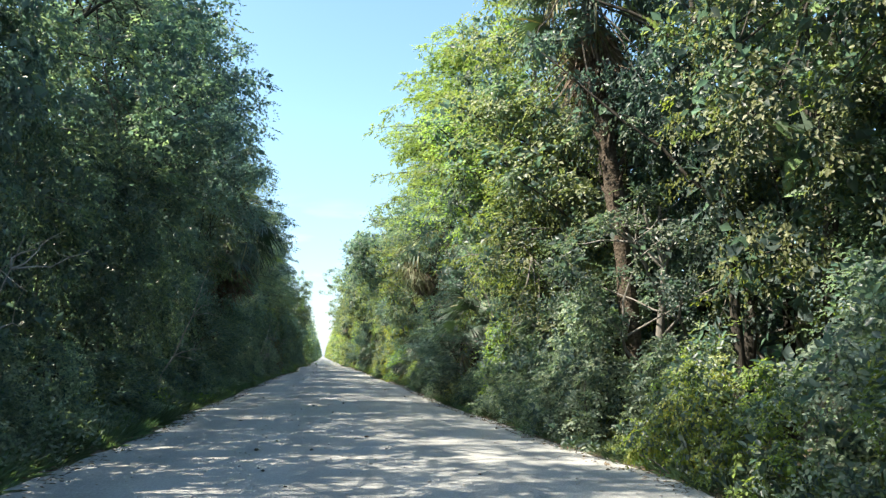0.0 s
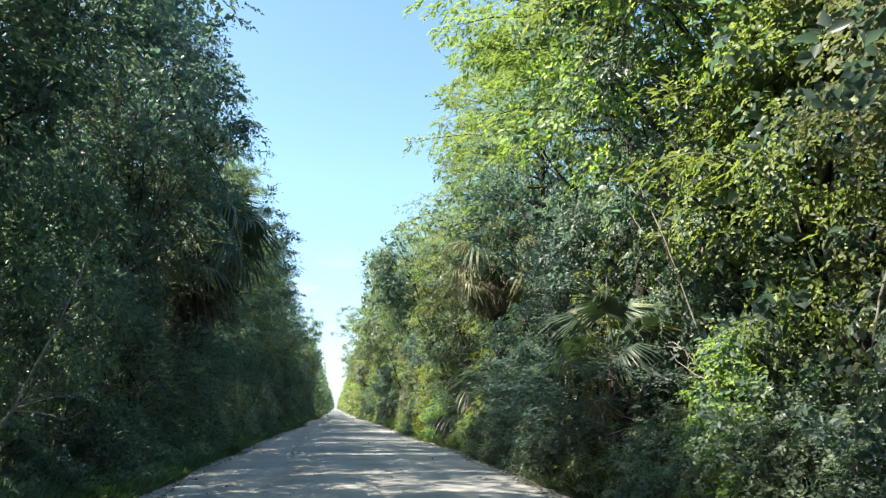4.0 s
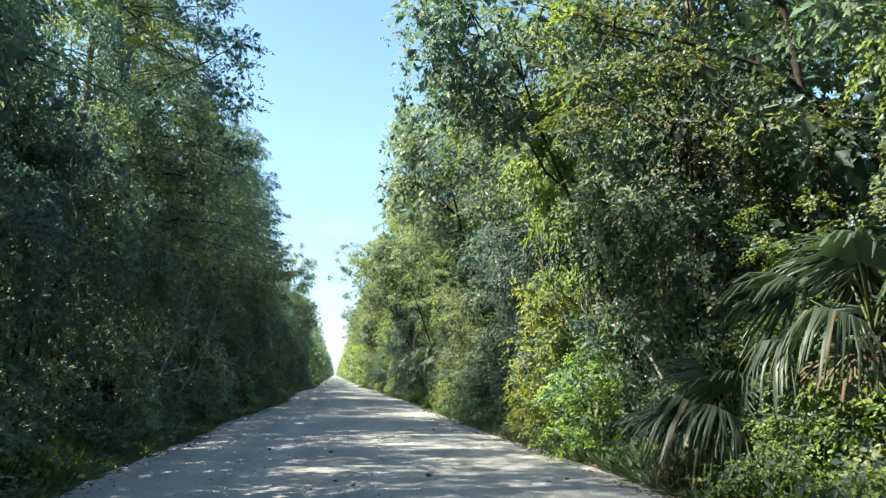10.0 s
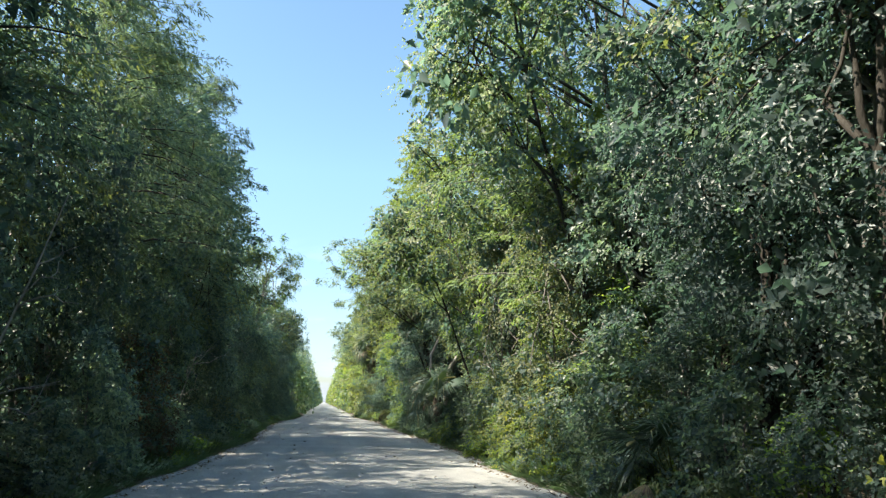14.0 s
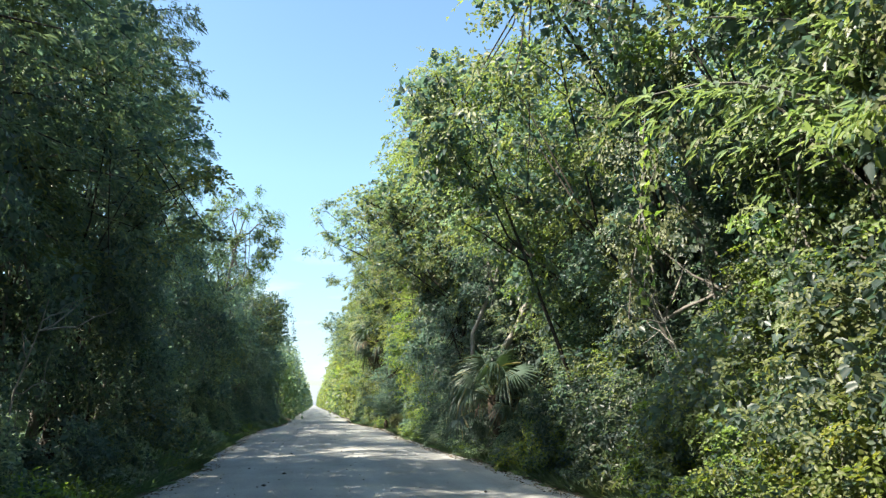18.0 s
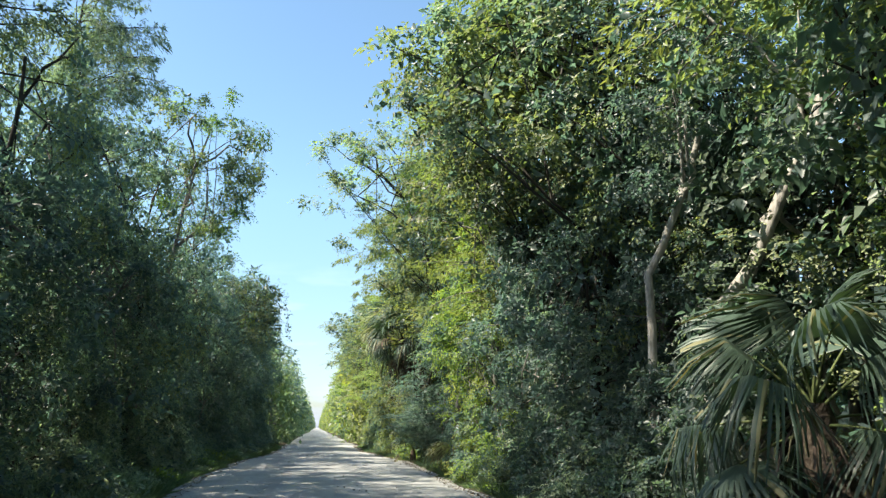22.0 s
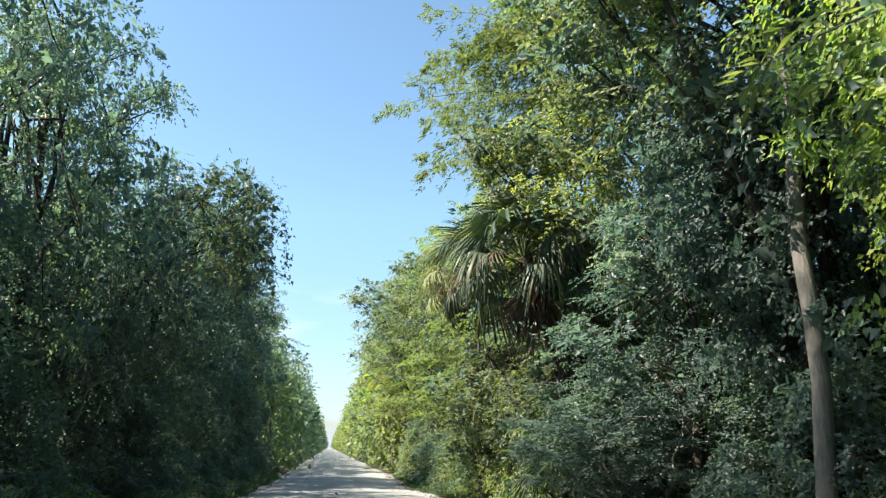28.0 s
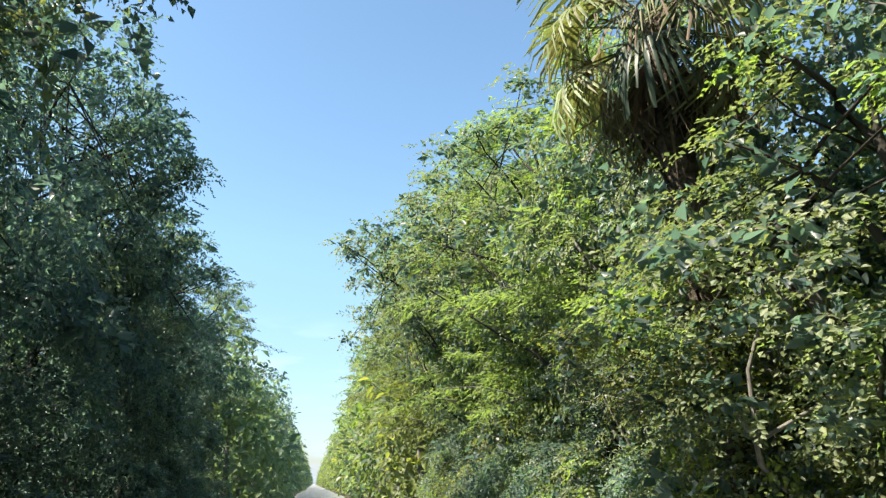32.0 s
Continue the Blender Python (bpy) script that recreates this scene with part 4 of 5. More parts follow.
        if room:
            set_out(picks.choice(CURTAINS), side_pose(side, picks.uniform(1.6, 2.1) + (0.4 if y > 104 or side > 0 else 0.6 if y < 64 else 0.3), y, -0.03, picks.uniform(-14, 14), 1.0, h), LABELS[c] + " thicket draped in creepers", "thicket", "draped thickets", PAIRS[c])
        y += picks.uniform(2.3, 3.1)
    deep, top_of = [], TOP_LEFT if side < 0 else TOP_RIGHT
    for out, step, grow in ((7.2, 3.4, 0.68),) if side < 0 else ((6.4, 2.4, 1.0), (11.0, 3.6, 0.95), (17.0, 4.5, 1.0)):
        y = -6.0
        while y < 150:
            x = side * (3.6 + out + picks.uniform(-1, 1))
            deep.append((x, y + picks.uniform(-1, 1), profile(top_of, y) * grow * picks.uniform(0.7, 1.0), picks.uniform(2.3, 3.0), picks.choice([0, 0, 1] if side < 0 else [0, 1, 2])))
            y += step
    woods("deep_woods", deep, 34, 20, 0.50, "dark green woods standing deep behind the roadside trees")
    y = 1.5
    while y < 122:
        c = picks.choice(["pale", "pale", "mid", "bright"] if side < 0 else ["mid", "bright", "olive", "mid"])
        w = set_out(picks.choice(WEEDS), side_pose(side, 0.12, y, 0.0, picks.uniform(-6, 6) , 1.0, picks.uniform(0.7, 1.2)), "low green herbs and grass on the verge", "weeds", "", PAIRS[c])
        tagged(w, kind="stuff")
        if side < 0:
            w = set_out(picks.choice(WEEDS), side_pose(side, 0.6, y + 0.9, 0.0, picks.uniform(-6, 6), 1.0, picks.uniform(1.2, 2.0)), "tall pale green herbs at the thicket's foot", "weeds", "", PAIRS[picks.choice(["pale", "pale", "bright"])])
            tagged(w, kind="stuff")
        elif picks.random() < 0.6:
            w = set_out(picks.choice(WEEDS), side_pose(side, 0.45, y + 0.9, 0.0, picks.uniform(-6, 6), 1.0, picks.uniform(1.1, 1.9)), "tall bright green herbs beside the gravel", "weeds", "", PAIRS[picks.choice(["bright", "mid", "lime"])])
            tagged(w, kind="stuff")
        y += 1.9
    # the far part of the avenue
    far, y = [], 130.0
    while y < 900:
        for out, grow, reach in ((0.9, 0.55, 2.0), (2.6 if side < 0 else 1.9, 1.0, 2.7), (5.0, 1.05, 3.0)):
            x = (left_edge(y) - out if side < 0 else right_edge(y) + out) + side * picks.uniform(0, 0.7)
            far.append((x, y + picks.uniform(-1, 1), profile(top_of, y) * grow * picks.uniform(0.75, 1.05), reach * picks.uniform(0.9, 1.1), picks.choice([0, 1, 1, 2, 5] if side < 0 else [2, 3, 4, 5, 5, 1])))
        y += 3.2 + max(0, y - 160) * 0.014
    woods("far_woods", far, 24, 13, 0.48, "green woods lining the far straight road" if side < 0 else "sunlit yellow-green woods lining the far straight road")

# the swamp forest goes on behind both banks
more = random.Random(5)
for side, rows in ((-1, (15.0, 21.0, 27.0)), (1, (22.5, 28.0))):
    far = []
    for out in rows:
        y = -8.0
        while y < 150:
            far.append((side * (3.6 + out + more.uniform(-1.4, 1.4)), y + more.uniform(-1.2, 1.2), more.uniform(5.5, 8.0), more.uniform(2.6, 3.4), more.choice([0, 1, 1, 2])))
            y += 4.6
    woods("back_woods", far, 26, 16, 0.60, "green swamp forest stretching away behind the roadside")

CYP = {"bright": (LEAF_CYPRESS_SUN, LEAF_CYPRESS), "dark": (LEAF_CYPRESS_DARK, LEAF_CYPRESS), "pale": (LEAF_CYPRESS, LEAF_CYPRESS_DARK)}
for x, y, k, size, tall, c in ((-6.4, 32.4, 0, 1.0, 1.05, "pale"), (-6.4, 48.6, 1, 0.9, 1.0, "bright"), (-6.6, 53.6, 2, 0.9, 0.8, "pale"), (-6.3, 66, 0, 0.9, 0.82, "pale"), 
                               # the two at y 26.2 and 28.6 are added to shade the right bank
                               (-7.0, 20, 2, 1.0, 0.78, "dark"), (-6.6, 26.2, 0, 0.8, 1.1, "dark"), (-6.9, 28.6, 2, 0.85, 1.0, "dark"), (-7.2, 13.5, 1, 0.9, 0.85, "dark"),
                               (-6.2, 117, 1, 0.9, 0.68, "pale"), (-6.0, 127, 0, 0.9, 0.72, "pale"), (-6.0, 141, 2, 1.0, 0.75, "pale"),
                               (5.9, 19, 1, 0.9, 0.85, "bright"), (6.4, 42.5, 2, 1.0, 0.85, "bright"), (6.6, 60, 1, 1.0, 0.95, "pale"), (7.7, 71.8, 2, 1.05, 0.85, "bright"),
                               (5.9, 85.5, 0, 1.05, 0.95, "bright"), (6.0, 109, 2, 0.9, 0.62, "bright"), (5.6, 113.5, 1, 0.95, 0.72, "bright"), (5.6, 119.5, 0, 1.0, 0.78, "bright"), (5.6, 128, 1, 1.0, 0.85, "bright"),
                               (5.6, 138, 2, 1.0, 0.8, "bright"), (5.4, 150, 0, 1.0, 0.85, "bright"), (5.6, 165, 1, 1.0, 0.9, "bright"), (5.6, 182, 2, 1.0, 0.9, "bright")):
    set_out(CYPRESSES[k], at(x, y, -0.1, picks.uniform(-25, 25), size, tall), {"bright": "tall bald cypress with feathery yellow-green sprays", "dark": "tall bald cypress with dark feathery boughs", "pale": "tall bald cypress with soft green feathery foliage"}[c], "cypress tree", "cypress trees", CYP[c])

LUSH = cypress(15.0, 4.4, 4.5, 84, 330, BARK_DARK, leaf=0.85)
for y, x, size, tall in ((38.6, -6.2, 0.88, 1.0), (51.0, -6.2, 0.86, 1.0), (61.0, -6.3, 0.9, 0.96), (66.0, -6.5, 0.84, 0.95), (70.5, -6.8, 0.72, 0.62)):
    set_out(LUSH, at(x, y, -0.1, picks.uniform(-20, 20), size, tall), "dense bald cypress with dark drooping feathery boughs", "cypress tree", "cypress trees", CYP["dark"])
HIGH = cypress(15.0, 8.0, 4.4, 64, 560, BARK_DARK, trunk_r=0.13, leaf=0.85)
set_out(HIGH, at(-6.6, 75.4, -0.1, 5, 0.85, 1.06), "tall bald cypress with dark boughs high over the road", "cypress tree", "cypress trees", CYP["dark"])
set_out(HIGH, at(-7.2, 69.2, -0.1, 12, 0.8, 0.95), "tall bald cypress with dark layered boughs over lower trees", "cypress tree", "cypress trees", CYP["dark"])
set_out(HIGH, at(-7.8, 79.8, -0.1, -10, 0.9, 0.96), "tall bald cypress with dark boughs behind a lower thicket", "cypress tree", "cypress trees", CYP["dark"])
# added to shade the right verge near y 90 and fill the upper left
set_out(HIGH, at(-7.8, 88.6, -0.1, 8, 0.8, 1.1), "added bald cypress with dark boughs above pale crooked limbs", "cypress tree", "cypress trees", CYP["dark"])
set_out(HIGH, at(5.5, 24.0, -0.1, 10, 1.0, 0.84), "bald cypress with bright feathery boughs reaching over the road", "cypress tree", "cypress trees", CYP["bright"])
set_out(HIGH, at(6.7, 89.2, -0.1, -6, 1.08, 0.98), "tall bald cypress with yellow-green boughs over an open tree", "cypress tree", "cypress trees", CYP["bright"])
set_out(HIGH, at(6.0, 79.0, -0.1, 14, 0.95, 0.95), "tall bald cypress with sun-toned boughs above dark trees", "cypress tree", "cypress trees", CYP["bright"])
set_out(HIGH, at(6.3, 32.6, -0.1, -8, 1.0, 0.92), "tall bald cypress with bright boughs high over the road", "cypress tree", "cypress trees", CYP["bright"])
OVER = cypress(13.0, 7.5, 5.2, 60, 1000, BARK_DARK, leaf=0.72, trunk_r=0.12, twig=0.022)
set_out(OVER, at(6.1, 99.4, -0.1, 0) @ Matrix.Diagonal((1, 0.7, 1, 1)), "bald cypress reaching feathery boughs out over the road", "cypress tree", "cypress trees", CYP["bright"])

# ---- palms ----
for build, x, y, z, turn, label in ((lambda: sabal_palm(8.6, 20, 6, 44, True, 0.92, 1.0), 5.95, 13.2, 0, 0, "tall cabbage palm with a thick skirt of dead brown fronds"),
                                    (lambda: sabal_palm(2.3, 15, 1, 0, False, 0.8), 4.8, 23.4, 0, 0, "young dark green cabbage palm among roadside shrubs"),
                                    (lambda: sabal_palm(5.9, 16, 22, 14, True, 1.05, 0.3, 125, "pale"), 5.0, 33.3, 0, 40, "cabbage palm with faded drooping fronds and dark boots"),
                                    (lambda: sabal_palm(7.0, 26, 3, 90, True, 1.45, 0.3, 125), -5.2, 36.0, 0, 10, "shaded cabbage palm with a long dead frond skirt"),
                                    (lambda: sabal_palm(1.8, 13, 2, 0, False, 0.76), 5.4, 37.2, 0, 0, "young fan palm with spreading stiff fronds"),
                                    (lambda: palmetto(12, 0.8, 0.6), 4.9, 39.3, 0, 0, "low fan palm with drooping split fronds"),
                                    (lambda: sabal_palm(1.6, 14, 2, 0, False, 0.8, 0.0, 105), 4.7, 71.7, 0, 15, "low fan palm with long drooping grey-green fronds"),
                                    (lambda: palmetto(10, 0.58, 0.4, "pale"), 4.35, 87.9, 0, 0, "pale low palmetto hanging over the gravel verge"),
                                    (lambda: sabal_palm(5.1, 24, 4, 14, True, 0.95, 1.8, 105), 5.2, 97.3, 0, 0, "dark cabbage palm with stiff fan fronds over shrubs"),
                                    (lambda: palmetto(8, 0.65, 0.5), 4.2, 97.4, 0, 10, "shaded palmetto with drooping fans at a palm's foot"),
                                    (lambda: sabal_palm(6.3, 20, 18, 14, True, 0.92, 0.5, 125, "pale"), 4.15, 103.6, 0, 30, "sunlit cabbage palm with many tan hanging fronds"),
                                    (lambda: palmetto(8, 0.65, 0.4), 4.7, 52.0, 0, 0, "green palmetto half hidden in roadside shrubs")):
    set_out(build(), at(x, y, z, turn), label, "palm tree")

# ---- single trees and bushes that stand out ----
OPEN_LEFT = broad_tree(11.6, 6.4, 2.2, 2.0, 44, 190, (0.095, 0.056), BARK_GREY, lean=1.9, limbs=6, trunk_r=0.10, clump=(0.3, 0.58), shell=0.4, crook=0.15)
set_out(OPEN_LEFT, at(-5.1, 87.2), "slender open-crowned tree with pale crooked limbs", "tree", "", PAIRS["mixed"])
OPEN_RIGHT = broad_tree(12.8, 7.0, 3.0, 2.2, 64, 170, (0.085, 0.050), BARK_DARK, lean=3.6, limbs=8, trunk_r=0.075, clump=(0.28, 0.6), shell=0.45, front=0.3, crook=0.14)
set_out(OPEN_RIGHT, at(6.5, 91.4, 0, 0, 1.12, 1.0), "leaning open tree with bare twigs reaching over the road", "tree", "", PAIRS["mixed"])
set_out(bent_tree((-0.35, 0.0, 2.6), (-1.75, 1.1, 6.1), 0.12, 1.3, (0.085, 0.050), BARK_PALE), at(5.15, 75.1), "dark leafy tree with a pale trunk leaning away", "tree", "", PAIRS["dark"])
set_out(bent_tree((0.0, 0.1, 3.5), (-0.85, 0.3, 5.6), 0.07, 0.9, (0.080, 0.048), BARK_PALE), at(4.75, 75.5), "slim dark leafy tree with a pale kinked trunk", "tree", "", PAIRS["deep"])
FORKED = forked_tree(5.7, 11.5, 0.088, 1.5, (0.085, 0.050), BARK_GREY)
set_out(FORKED, at(4.65, 90.2), "slim tree with a straight pale trunk forking high up", "tree", "", PAIRS["lime"])
PALE = broad_tree(12.0, 5.2, 1.9, 1.8, 40, 150, (0.078, 0.048), BARK_GREY, lean=0.2, limbs=8, trunk_r=0.08)
for y, x, k, tall in ((83.6, -7.2, 2, 0.9), (114.0, -6.3, 0, 0.9), (111.5, -6.3, 2, 0.92), (93.5, -7.0, 1, 0.92), (97.5, -7.3, 2, 1.0)):
    set_out(TALLS[k], at(x, y, -0.1, picks.uniform(-30, 30), 0.9, tall), "tall mid-green forest tree set back from the road", "tree", "tall trees", PAIRS["mid"])
for x, y, tall in ((4.6, 100.6, 0.72), (5.2, 100.4, 0.62), (5.9, 101.6, 0.7)):
    set_out(PALE, at(x, y, 0, picks.uniform(-40, 40), 0.8, tall), "slim pale-trunked tree in sunlit thicket", "tree", "", PAIRS["mixed"])
set_out(PALE, at(6.0, 107.5, 0, 30, 0.85, 0.75), "slim pale-trunked tree behind sunlit foliage", "tree", "", PAIRS["mixed"])
HANG = broad_tree(8.8, 4.6, 2.8, 2.2, 72, 170, (0.076, 0.048), BARK_DARK, lean=2.2, limbs=7, trunk_r=0.085, front=0.7)
NARROW = broad_tree(8.9, 5.2, 2.6, 1.2, 58, 170, (0.076, 0.048), BARK_DARK, lean=2.4, limbs=6, trunk_r=0.06, front=0.7)
set_out(NARROW, at(5.6, 42.7, 0, 0, 1.0, 1.0), "broad tree draped in vines, hanging over the road", "tree", "", PAIRS["mid"])
set_out(NARROW, at(5.8, 68.2, 0, 12, 0.95, 0.98), "broad olive tree leaning out over the road", "tree", "", PAIRS["mixed"])
set_out(HANG, at(6.2, 56.8, 0, 15, 1.05, 1.28), "broad small-leaved tree with branches over the road", "tree", "", PAIRS["olive"])
# the dark pair at y 94.6 and 95.6 is coloured for shade there
for x, y, k, tall, c in ((5.9, 12.6, 0, 0.78, "mid"), (6.1, 32.6, 1, 0.5, "mid"), (5.9, 34.0, 0, 0.5, "dark"), (-6.3, 34.6, 0, 0.75, "dark"), (-5.6, 37.4, 1, 0.65, "dark"), (-5.3, 33.2, 2, 0.40, "mid"), (-5.3, 30.4, 1, 0.5, "mid"), (6.0, 95.0, 0, 0.6, "dark"), (5.9, 96.9, 1, 0.5, "dark"), (6.0, 104.9, 1, 0.62, "mixed"),
                        (-5.0, 101.2, 2, 1.0, "dark"), (-4.9, 103.2, 1, 1.08, "mid"), (-4.8, 105.4, 2, 0.95, "dark"), (-5.0, 98.6, 3, 1.15, "dark"), (-5.1, 95.6, 1, 1.2, "mid"), (5.4, 15.6, 3, 0.9, "olive"), (5.5, 18.0, 1, 0.95, "bright"), (5.8, 91.6, 1, 1.0, "dark"), (5.9, 93.4, 2, 0.9, "dark"), (6.0, 77.6, 0, 0.7, "dark"), (5.4, 94.6, 0, 0.42, "deep"), (5.2, 95.6, 1, 0.34, "dark"), (4.5, 103.0, 0, 0.72, "mixed"), (4.4, 101.7, 2, 0.62, "mixed"), (-4.9, 84.6, 0, 1.05, "mid"), (-4.8, 86.4, 1, 0.95, "olive"), (-4.9, 82.0, 0, 1.0, "mid"), (5.5, 40.7, 1, 1.0, "mixed"), (4.9, 23.4, 0, 0.42, "dark"), (4.9, 25.6, 1, 0.36, "dark"), (-6.0, 7.4, 2, 1.2, "deep"), (-6.0, 10.2, 1, 1.25, "deep"), (-6.2, 43.0, 2, 1.15, "deep"), (-6.0, 57.2, 1, 1.2, "dark"), (4.7, 104.4, 2, 0.55, "yellow"), (7.0, 11.6, 2, 1.2, "dark"), (6.4, 15.4, 1, 1.25, "mixed"), (7.6, 13.4, 2, 1.3, "dark"), (4.9, 96.2, 1, 0.36, "dark"), (5.6, 99.6, 0, 0.62, "mixed"), (5.2, 94.0, 2, 0.62, "dark"), (5.2, 104.2, 0, 0.55, "mixed"), (6.6, 46.8, 1, 1.2, "deep"), (5.5, 48.6, 1, 0.95, "deep"), (5.6, 51.2, 2, 1.0, "dark"), (5.9, 82.0, 1, 1.05, "dark")):
    set_out(TREES[k], at(x, y, 0, picks.uniform(-20, 20), 0.95, tall), LABELS[c] + " tree filling the thicket beside the road", "tree", "understory trees", PAIRS[c])
set_out(HANG, at(-6.6, 103.3, 0.0, 0, 1.05, 1.04), "vine-draped tree jutting out over the road", "tree", "", PAIRS["mixed"])
set_out(TREES[3], at(5.5, 25.3, 0, 10, 0.5, 0.68), "young yellow-green broad-leaved tree in sun", "tree", "", PAIRS["lime"])
set_out(BIG_LEAF, at(5.7, 45.6, 0, -10, 0.85, 1.35), "bright yellow-green large-leaved tree in full sun", "tree", "", PAIRS["lime"])
set_out(BIG_LEAF, at(5.0, 44.4, 0, 15, 0.9, 1.3), "bright yellow-green large-leaved tree in full sun", "tree", "", PAIRS["lime"])
set_out(BIG_LEAF, at(5.2, 41.2, 0, 5, 1.0, 0.95), "large-leaved grey-green tree crowding the verge", "tree", "", PAIRS["mid"])
CROWN = broad_tree(8.6, 2.4, 1.4, 1.3, 46, 118, (0.125, 0.056), BARK_DARK, clump=(0.26, 0.5), limbs=6, trunk_r=0.06, full=True)
set_out(CROWN, at(5.5, 89.0), "slim lime-green tree with big sunlit leaves", "tree", "", PAIRS["lime"])
set_out(CROWN, at(5.4, 87.2, 0, 40, 1.0, 0.9), "slim lime-green tree with big sunlit leaves", "tree", "", PAIRS["lime"])
set_out(TREES[3], at(4.9, 85.4, 0, -15, 0.8, 0.85), "bright lime-green leafy tree at the road's edge", "tree", "", PAIRS["lime"])
set_out(TREES[3], at(6.4, 88.8, 0, 0, 1.0, 1.3), "tall lime-green leafy tree behind a slim trunk", "tree", "", PAIRS["lime"])
set_out(TREES[3], at(5.5, 86.8, 0, 10, 1.1, 1.0), "bright lime-green leafy tree over a palmetto", "tree", "", PAIRS["lime"])
for k, x, y, size, tall, c, label in ((0, 4.6, 8.6, 0.8, 1.0, "lime", "small sunlit bright green bush at the verge"), (2, 4.6, 45.4, 1.25, 1.25, "yellow", "tall yellowing feathery bush in full sun"), (1, 4.6, 43.3, 1.15, 1.0, "lime", "sunlit yellow-green bush beside the gravel road"),
                                      (2, 5.1, 57.4, 1.0, 0.85, "yellow", "pale yellow-green bush spilling onto the verge"), (0, 4.7, 59.6, 0.8, 0.7, "lime", "low bright green bush on the sunlit verge"),
                                      (3, 4.8, 62.6, 0.75, 0.6, "bright", "low large-leaved bush with bright green leaves"), (0, 4.7, 66.9, 0.7, 0.65, "bright", "small bright green bush on the verge"),
                                      (3, 5.0, 49.6, 0.8, 0.7, "bright", "bright large-leaved bush on the verge"), (1, -4.2, 57.0, 1.1, 1.3, "pale", "pale green soft bush at the road's edge"), (0, -4.0, 54.4, 1.0, 1.0, "pale", "low pale green bush at the grass verge"), (2, -4.2, 60.3, 1.15, 1.15, "rusty", "half-dry rusty bush at the road's edge"),
                                      (1, 4.9, 100.5, 1.2, 1.7, "mixed", "sunlit olive and yellow-green bush"), (2, 4.7, 103.0, 1.1, 1.4, "yellow", "sunlit yellow-green bush beneath a palm"), (0, 4.7, 35.8, 0.9, 0.9, "bright", "low bright green bush below a palm"), (0, 4.6, 34.2, 0.8, 0.8, "mid", "low green bush at the verge"), (0, 4.6, 37.8, 0.7, 0.7, "bright", "low bright green bush beside fan palms"), (1, 4.7, 86.0, 1.0, 1.0, "lime", "lit lime-green bush at the road's edge"), (0, 4.6, 84.4, 0.9, 0.9, "bright", "low bright green bush at the verge"), (0, 4.6, 68.2, 0.8, 0.8, "lime", "low bright green bush catching the sun"), (0, 4.5, 99.2, 0.9, 0.9, "lime", "bright low bush in sun at the verge")):
    set_out(SHRUBS[k], at(x, y, -0.02, picks.uniform(-20, 20), size, tall), label, "shrub", "", PAIRS[c])

for x, y, k, size, tall, c in ((4.5, 60.7, 0, 0.9, 0.8, "lime"), (4.5, 59.2, 3, 0.8, 0.75, "lime"), (4.5, 58.0, 0, 0.85, 0.8, "bright"), (4.5, 12.4, 3, 0.9, 0.75, "pale"), (4.55, 14.0, 0, 0.95, 0.9, "pale"), (4.6, 15.4, 3, 0.9, 0.7, "mid"), (4.5, 16.9, 0, 1.0, 0.8, "pale"), (4.5, 18.6, 3, 0.85, 0.7, "pale"), (4.6, 20.2, 0, 0.9, 0.8, "mid"), (4.6, 21.8, 1, 0.8, 0.6, "pale"), (4.9, 16.2, 2, 1.0, 1.0, "mid"), (5.0, 13.2, 2, 1.0, 1.05, "pale"), (4.9, 19.4, 2, 1.0, 0.95, "bright"),
                               (4.5, 26.4, 0, 0.9, 0.7, "pale"), (4.5, 28.0, 3, 0.85, 0.65, "pale"), (4.5, 29.8, 0, 0.9, 0.75, "mid"), (4.5, 31.4, 3, 0.8, 0.7, "pale"), (4.6, 70.2, 0, 0.8, 0.7, "pale"), (4.5, 75.2, 3, 0.8, 0.65, "mid"), (4.5, 77.4, 0, 0.9, 0.7, "pale")):
    set_out(SHRUBS[k], at(x, y, -0.02, picks.uniform(-20, 20), size, tall), LABELS[c] + " low bush mounded against the thicket", "shrub", "roadside shrubs", PAIRS[c])

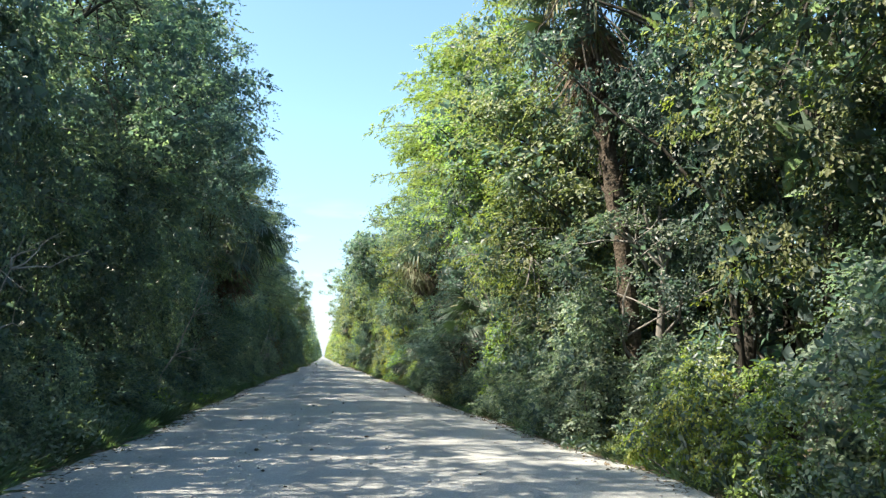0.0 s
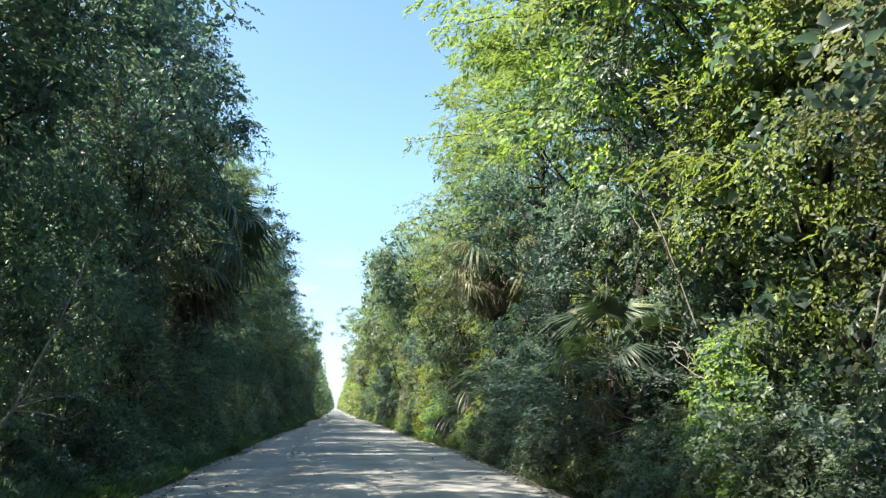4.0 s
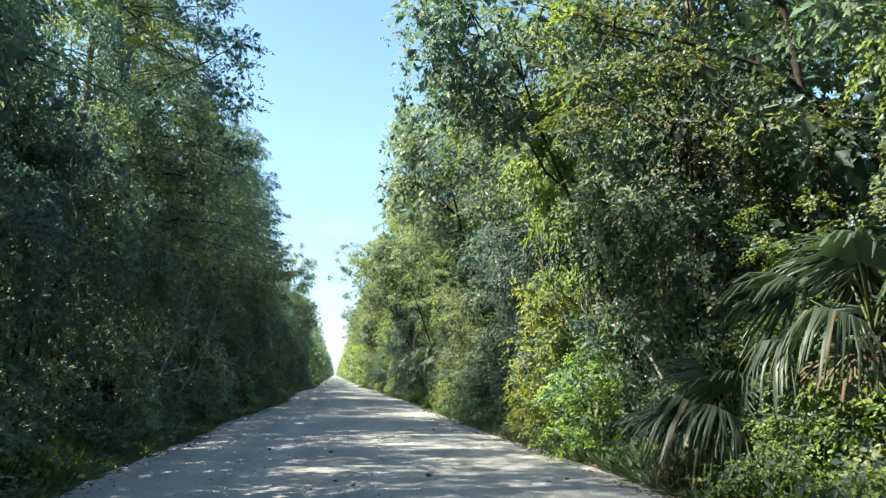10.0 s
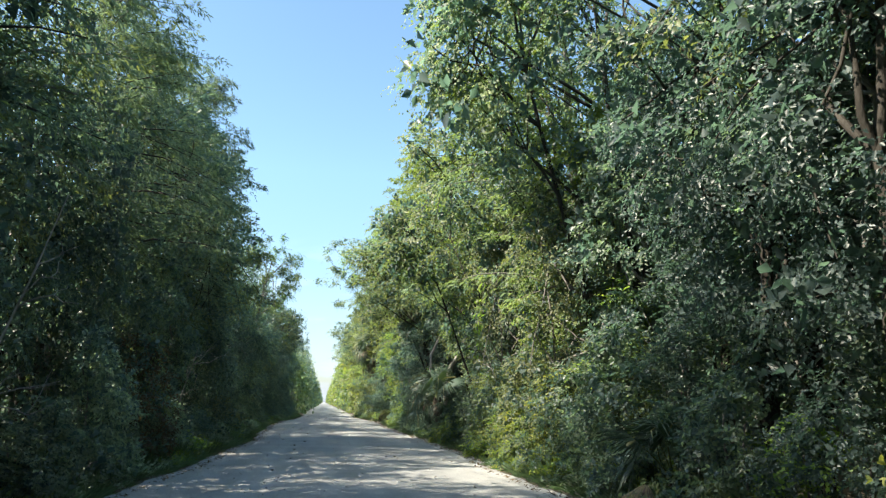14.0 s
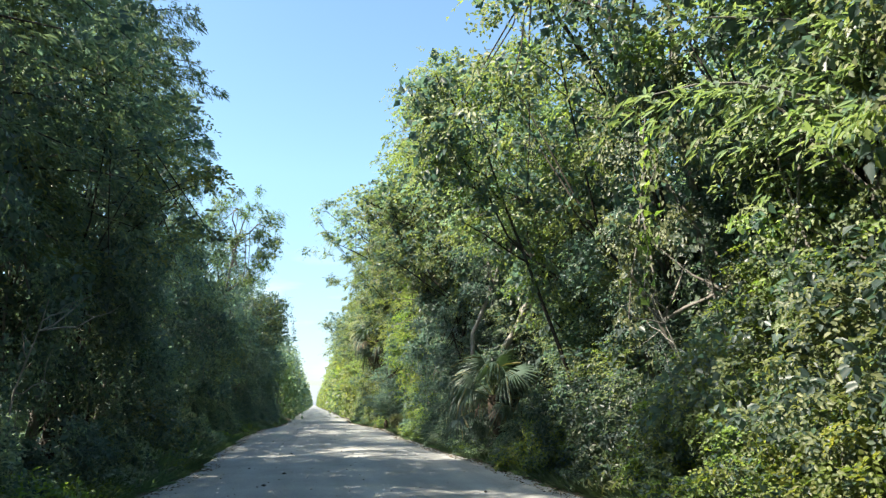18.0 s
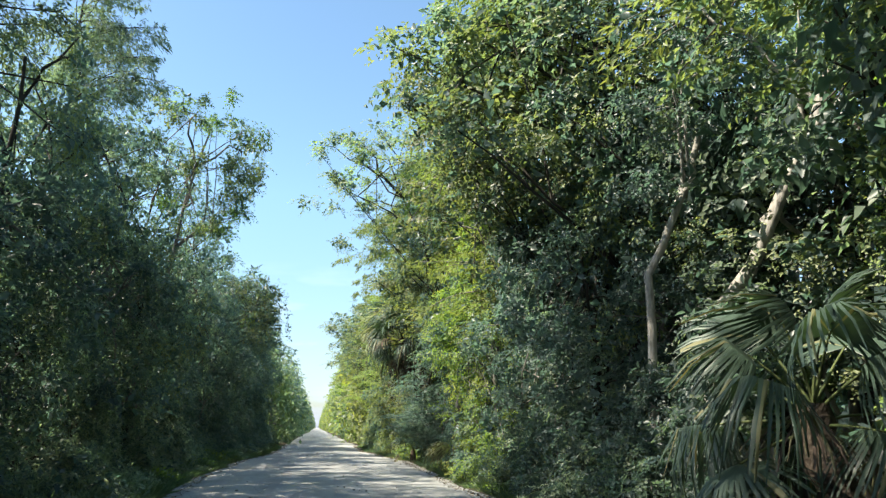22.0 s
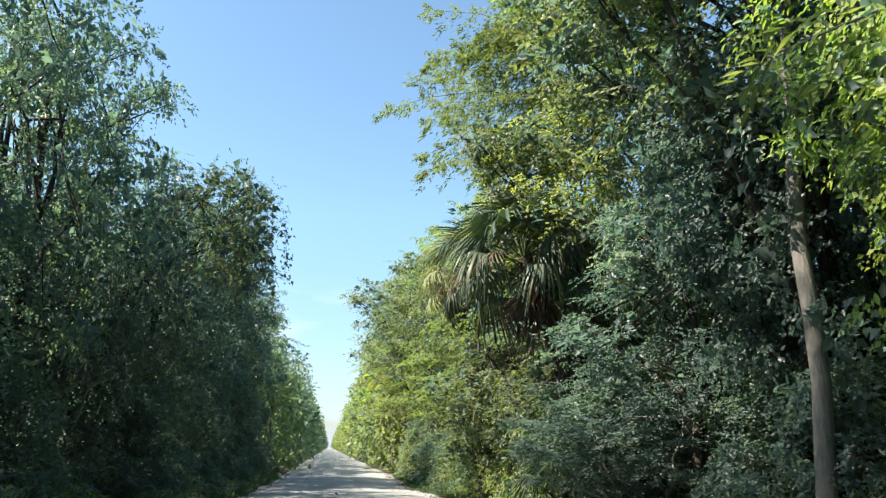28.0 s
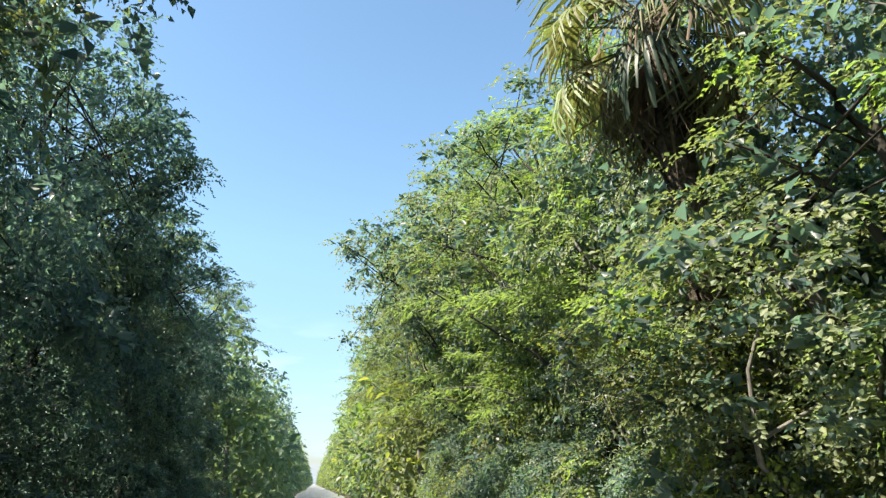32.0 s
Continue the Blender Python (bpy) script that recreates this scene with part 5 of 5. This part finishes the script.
# the deep four from y -4 to 5.4 are added to shade the right bank
for x, y, k, size, tall, c in ((7.8, 77.0, 1, 1.2, 0.95, "dark"), (7.0, 79.8, 0, 1.15, 0.95, "mixed"), (6.2, 82.0, 2, 1.1, 1.0, "olive"), (6.5, 28.4, 1, 1.0, 0.8, "dark"), (-6.2, -4.0, 0, 1.0, 1.0, "deep"), (-6.4, -0.6, 2, 1.05, 1.05, "deep"), (-6.2, 2.4, 1, 1.05, 1.05, "deep"), (-6.4, 5.4, 0, 1.05, 1.1, "deep"), (7.6, 44.6, 0, 1.1, 0.9, "mixed"), (7.6, 48.6, 2, 1.1, 0.95, "olive"), (-8.8, 41.4, 0, 1.0, 1.05, "deep"), (-8.8, 44.8, 1, 1.05, 1.0, "deep"), (-7.4, 29.4, 0, 1.0, 1.1, "deep"), (-7.2, 32.6, 1, 1.0, 1.1, "deep"), (6.6, 11.0, 1, 1.0, 0.95, "dark"), (6.8, 16.0, 0, 1.0, 1.0, "mixed"), (6.4, 20.8, 2, 0.9, 0.95, "mid"), (6.9, 94.6, 0, 1.0, 0.95, "mixed"), (6.3, 99.0, 2, 0.95, 0.88, "olive"), (6.4, 92.4, 1, 1.0, 1.0, "dark"), (-6.8, 16.6, 0, 1.0, 1.0, "deep"), (-6.9, 20.0, 1, 1.0, 0.9, "deep")):
    set_out(TALLS[k], at(x, y, -0.1, picks.uniform(-20, 20), size, tall), LABELS[c] + " tall tree crowding over the roadside", "tree", "tall trees", PAIRS[c])
# the dark leaves of these trees paint in the thicket's shade
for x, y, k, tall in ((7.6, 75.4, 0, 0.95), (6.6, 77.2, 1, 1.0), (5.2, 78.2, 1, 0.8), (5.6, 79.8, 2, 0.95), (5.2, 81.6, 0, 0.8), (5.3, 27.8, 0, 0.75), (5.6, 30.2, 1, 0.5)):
    set_out(TREES[k], at(x, y, 0, picks.uniform(-20, 20), 0.9, tall), "tree in dark shade-toned green filling the thicket", "tree", "understory trees", PAIRS["dark"])

# ---- hanging vines and bare wood ----
for x, y, z, k, c in ((-1.5, 103.0, 7.2, 0, "mid"), (-1.9, 103.6, 7.3, 1, "mid"), (-2.3, 102.6, 7.2, 0, "olive"), (-2.8, 103.8, 7.0, 1, "olive"), (1.2, 42.6, 7.0, 0, "mid"), (1.6, 43.2, 6.6, 1, "mid"), (2.0, 42.2, 6.3, 0, "bright"), (2.6, 42.9, 5.9, 1, "mid"),
                      (4.3, 16.5, 6.4, 1, "olive"), (4.5, 67.6, 5.4, 1, "bright"), (4.2, 61.8, 5.0, 1, "mixed"), (4.4, 80.5, 5.2, 0, "dark"), (-3.6, 62.0, 6.0, 1, "dark"), (-3.7, 44.0, 5.5, 1, "dark"), (-3.8, 110.5, 6.0, 1, "dark")):
    set_out(VINES[k], at(x, y, z, picks.uniform(-60, 60)), "hanging leafy vine trailing from a roadside tree", "vine", "hanging vines", PAIRS[c])

SAPLINGS = [bare_sapling(2.8, 6), bare_sapling(3.8, 8), bare_sapling(5.0, 9)]
for k, x, y in ((0, -4.6, 9.6), (1, -4.5, 48.5), (1, -4.4, 51.5), (0, -4.3, 64.0), (2, 5.6, 20.5), (2, 6.2, 79.8), (1, 5.6, 107.0), (0, 5.3, 62.0), (1, -4.6, 21.0), (0, 5.2, 84.0)):
    set_out(SAPLINGS[k], at(x, y, 0, picks.uniform(-40, 40)), "bare grey dead sapling sticking out of the thicket", "sapling", "dead saplings")
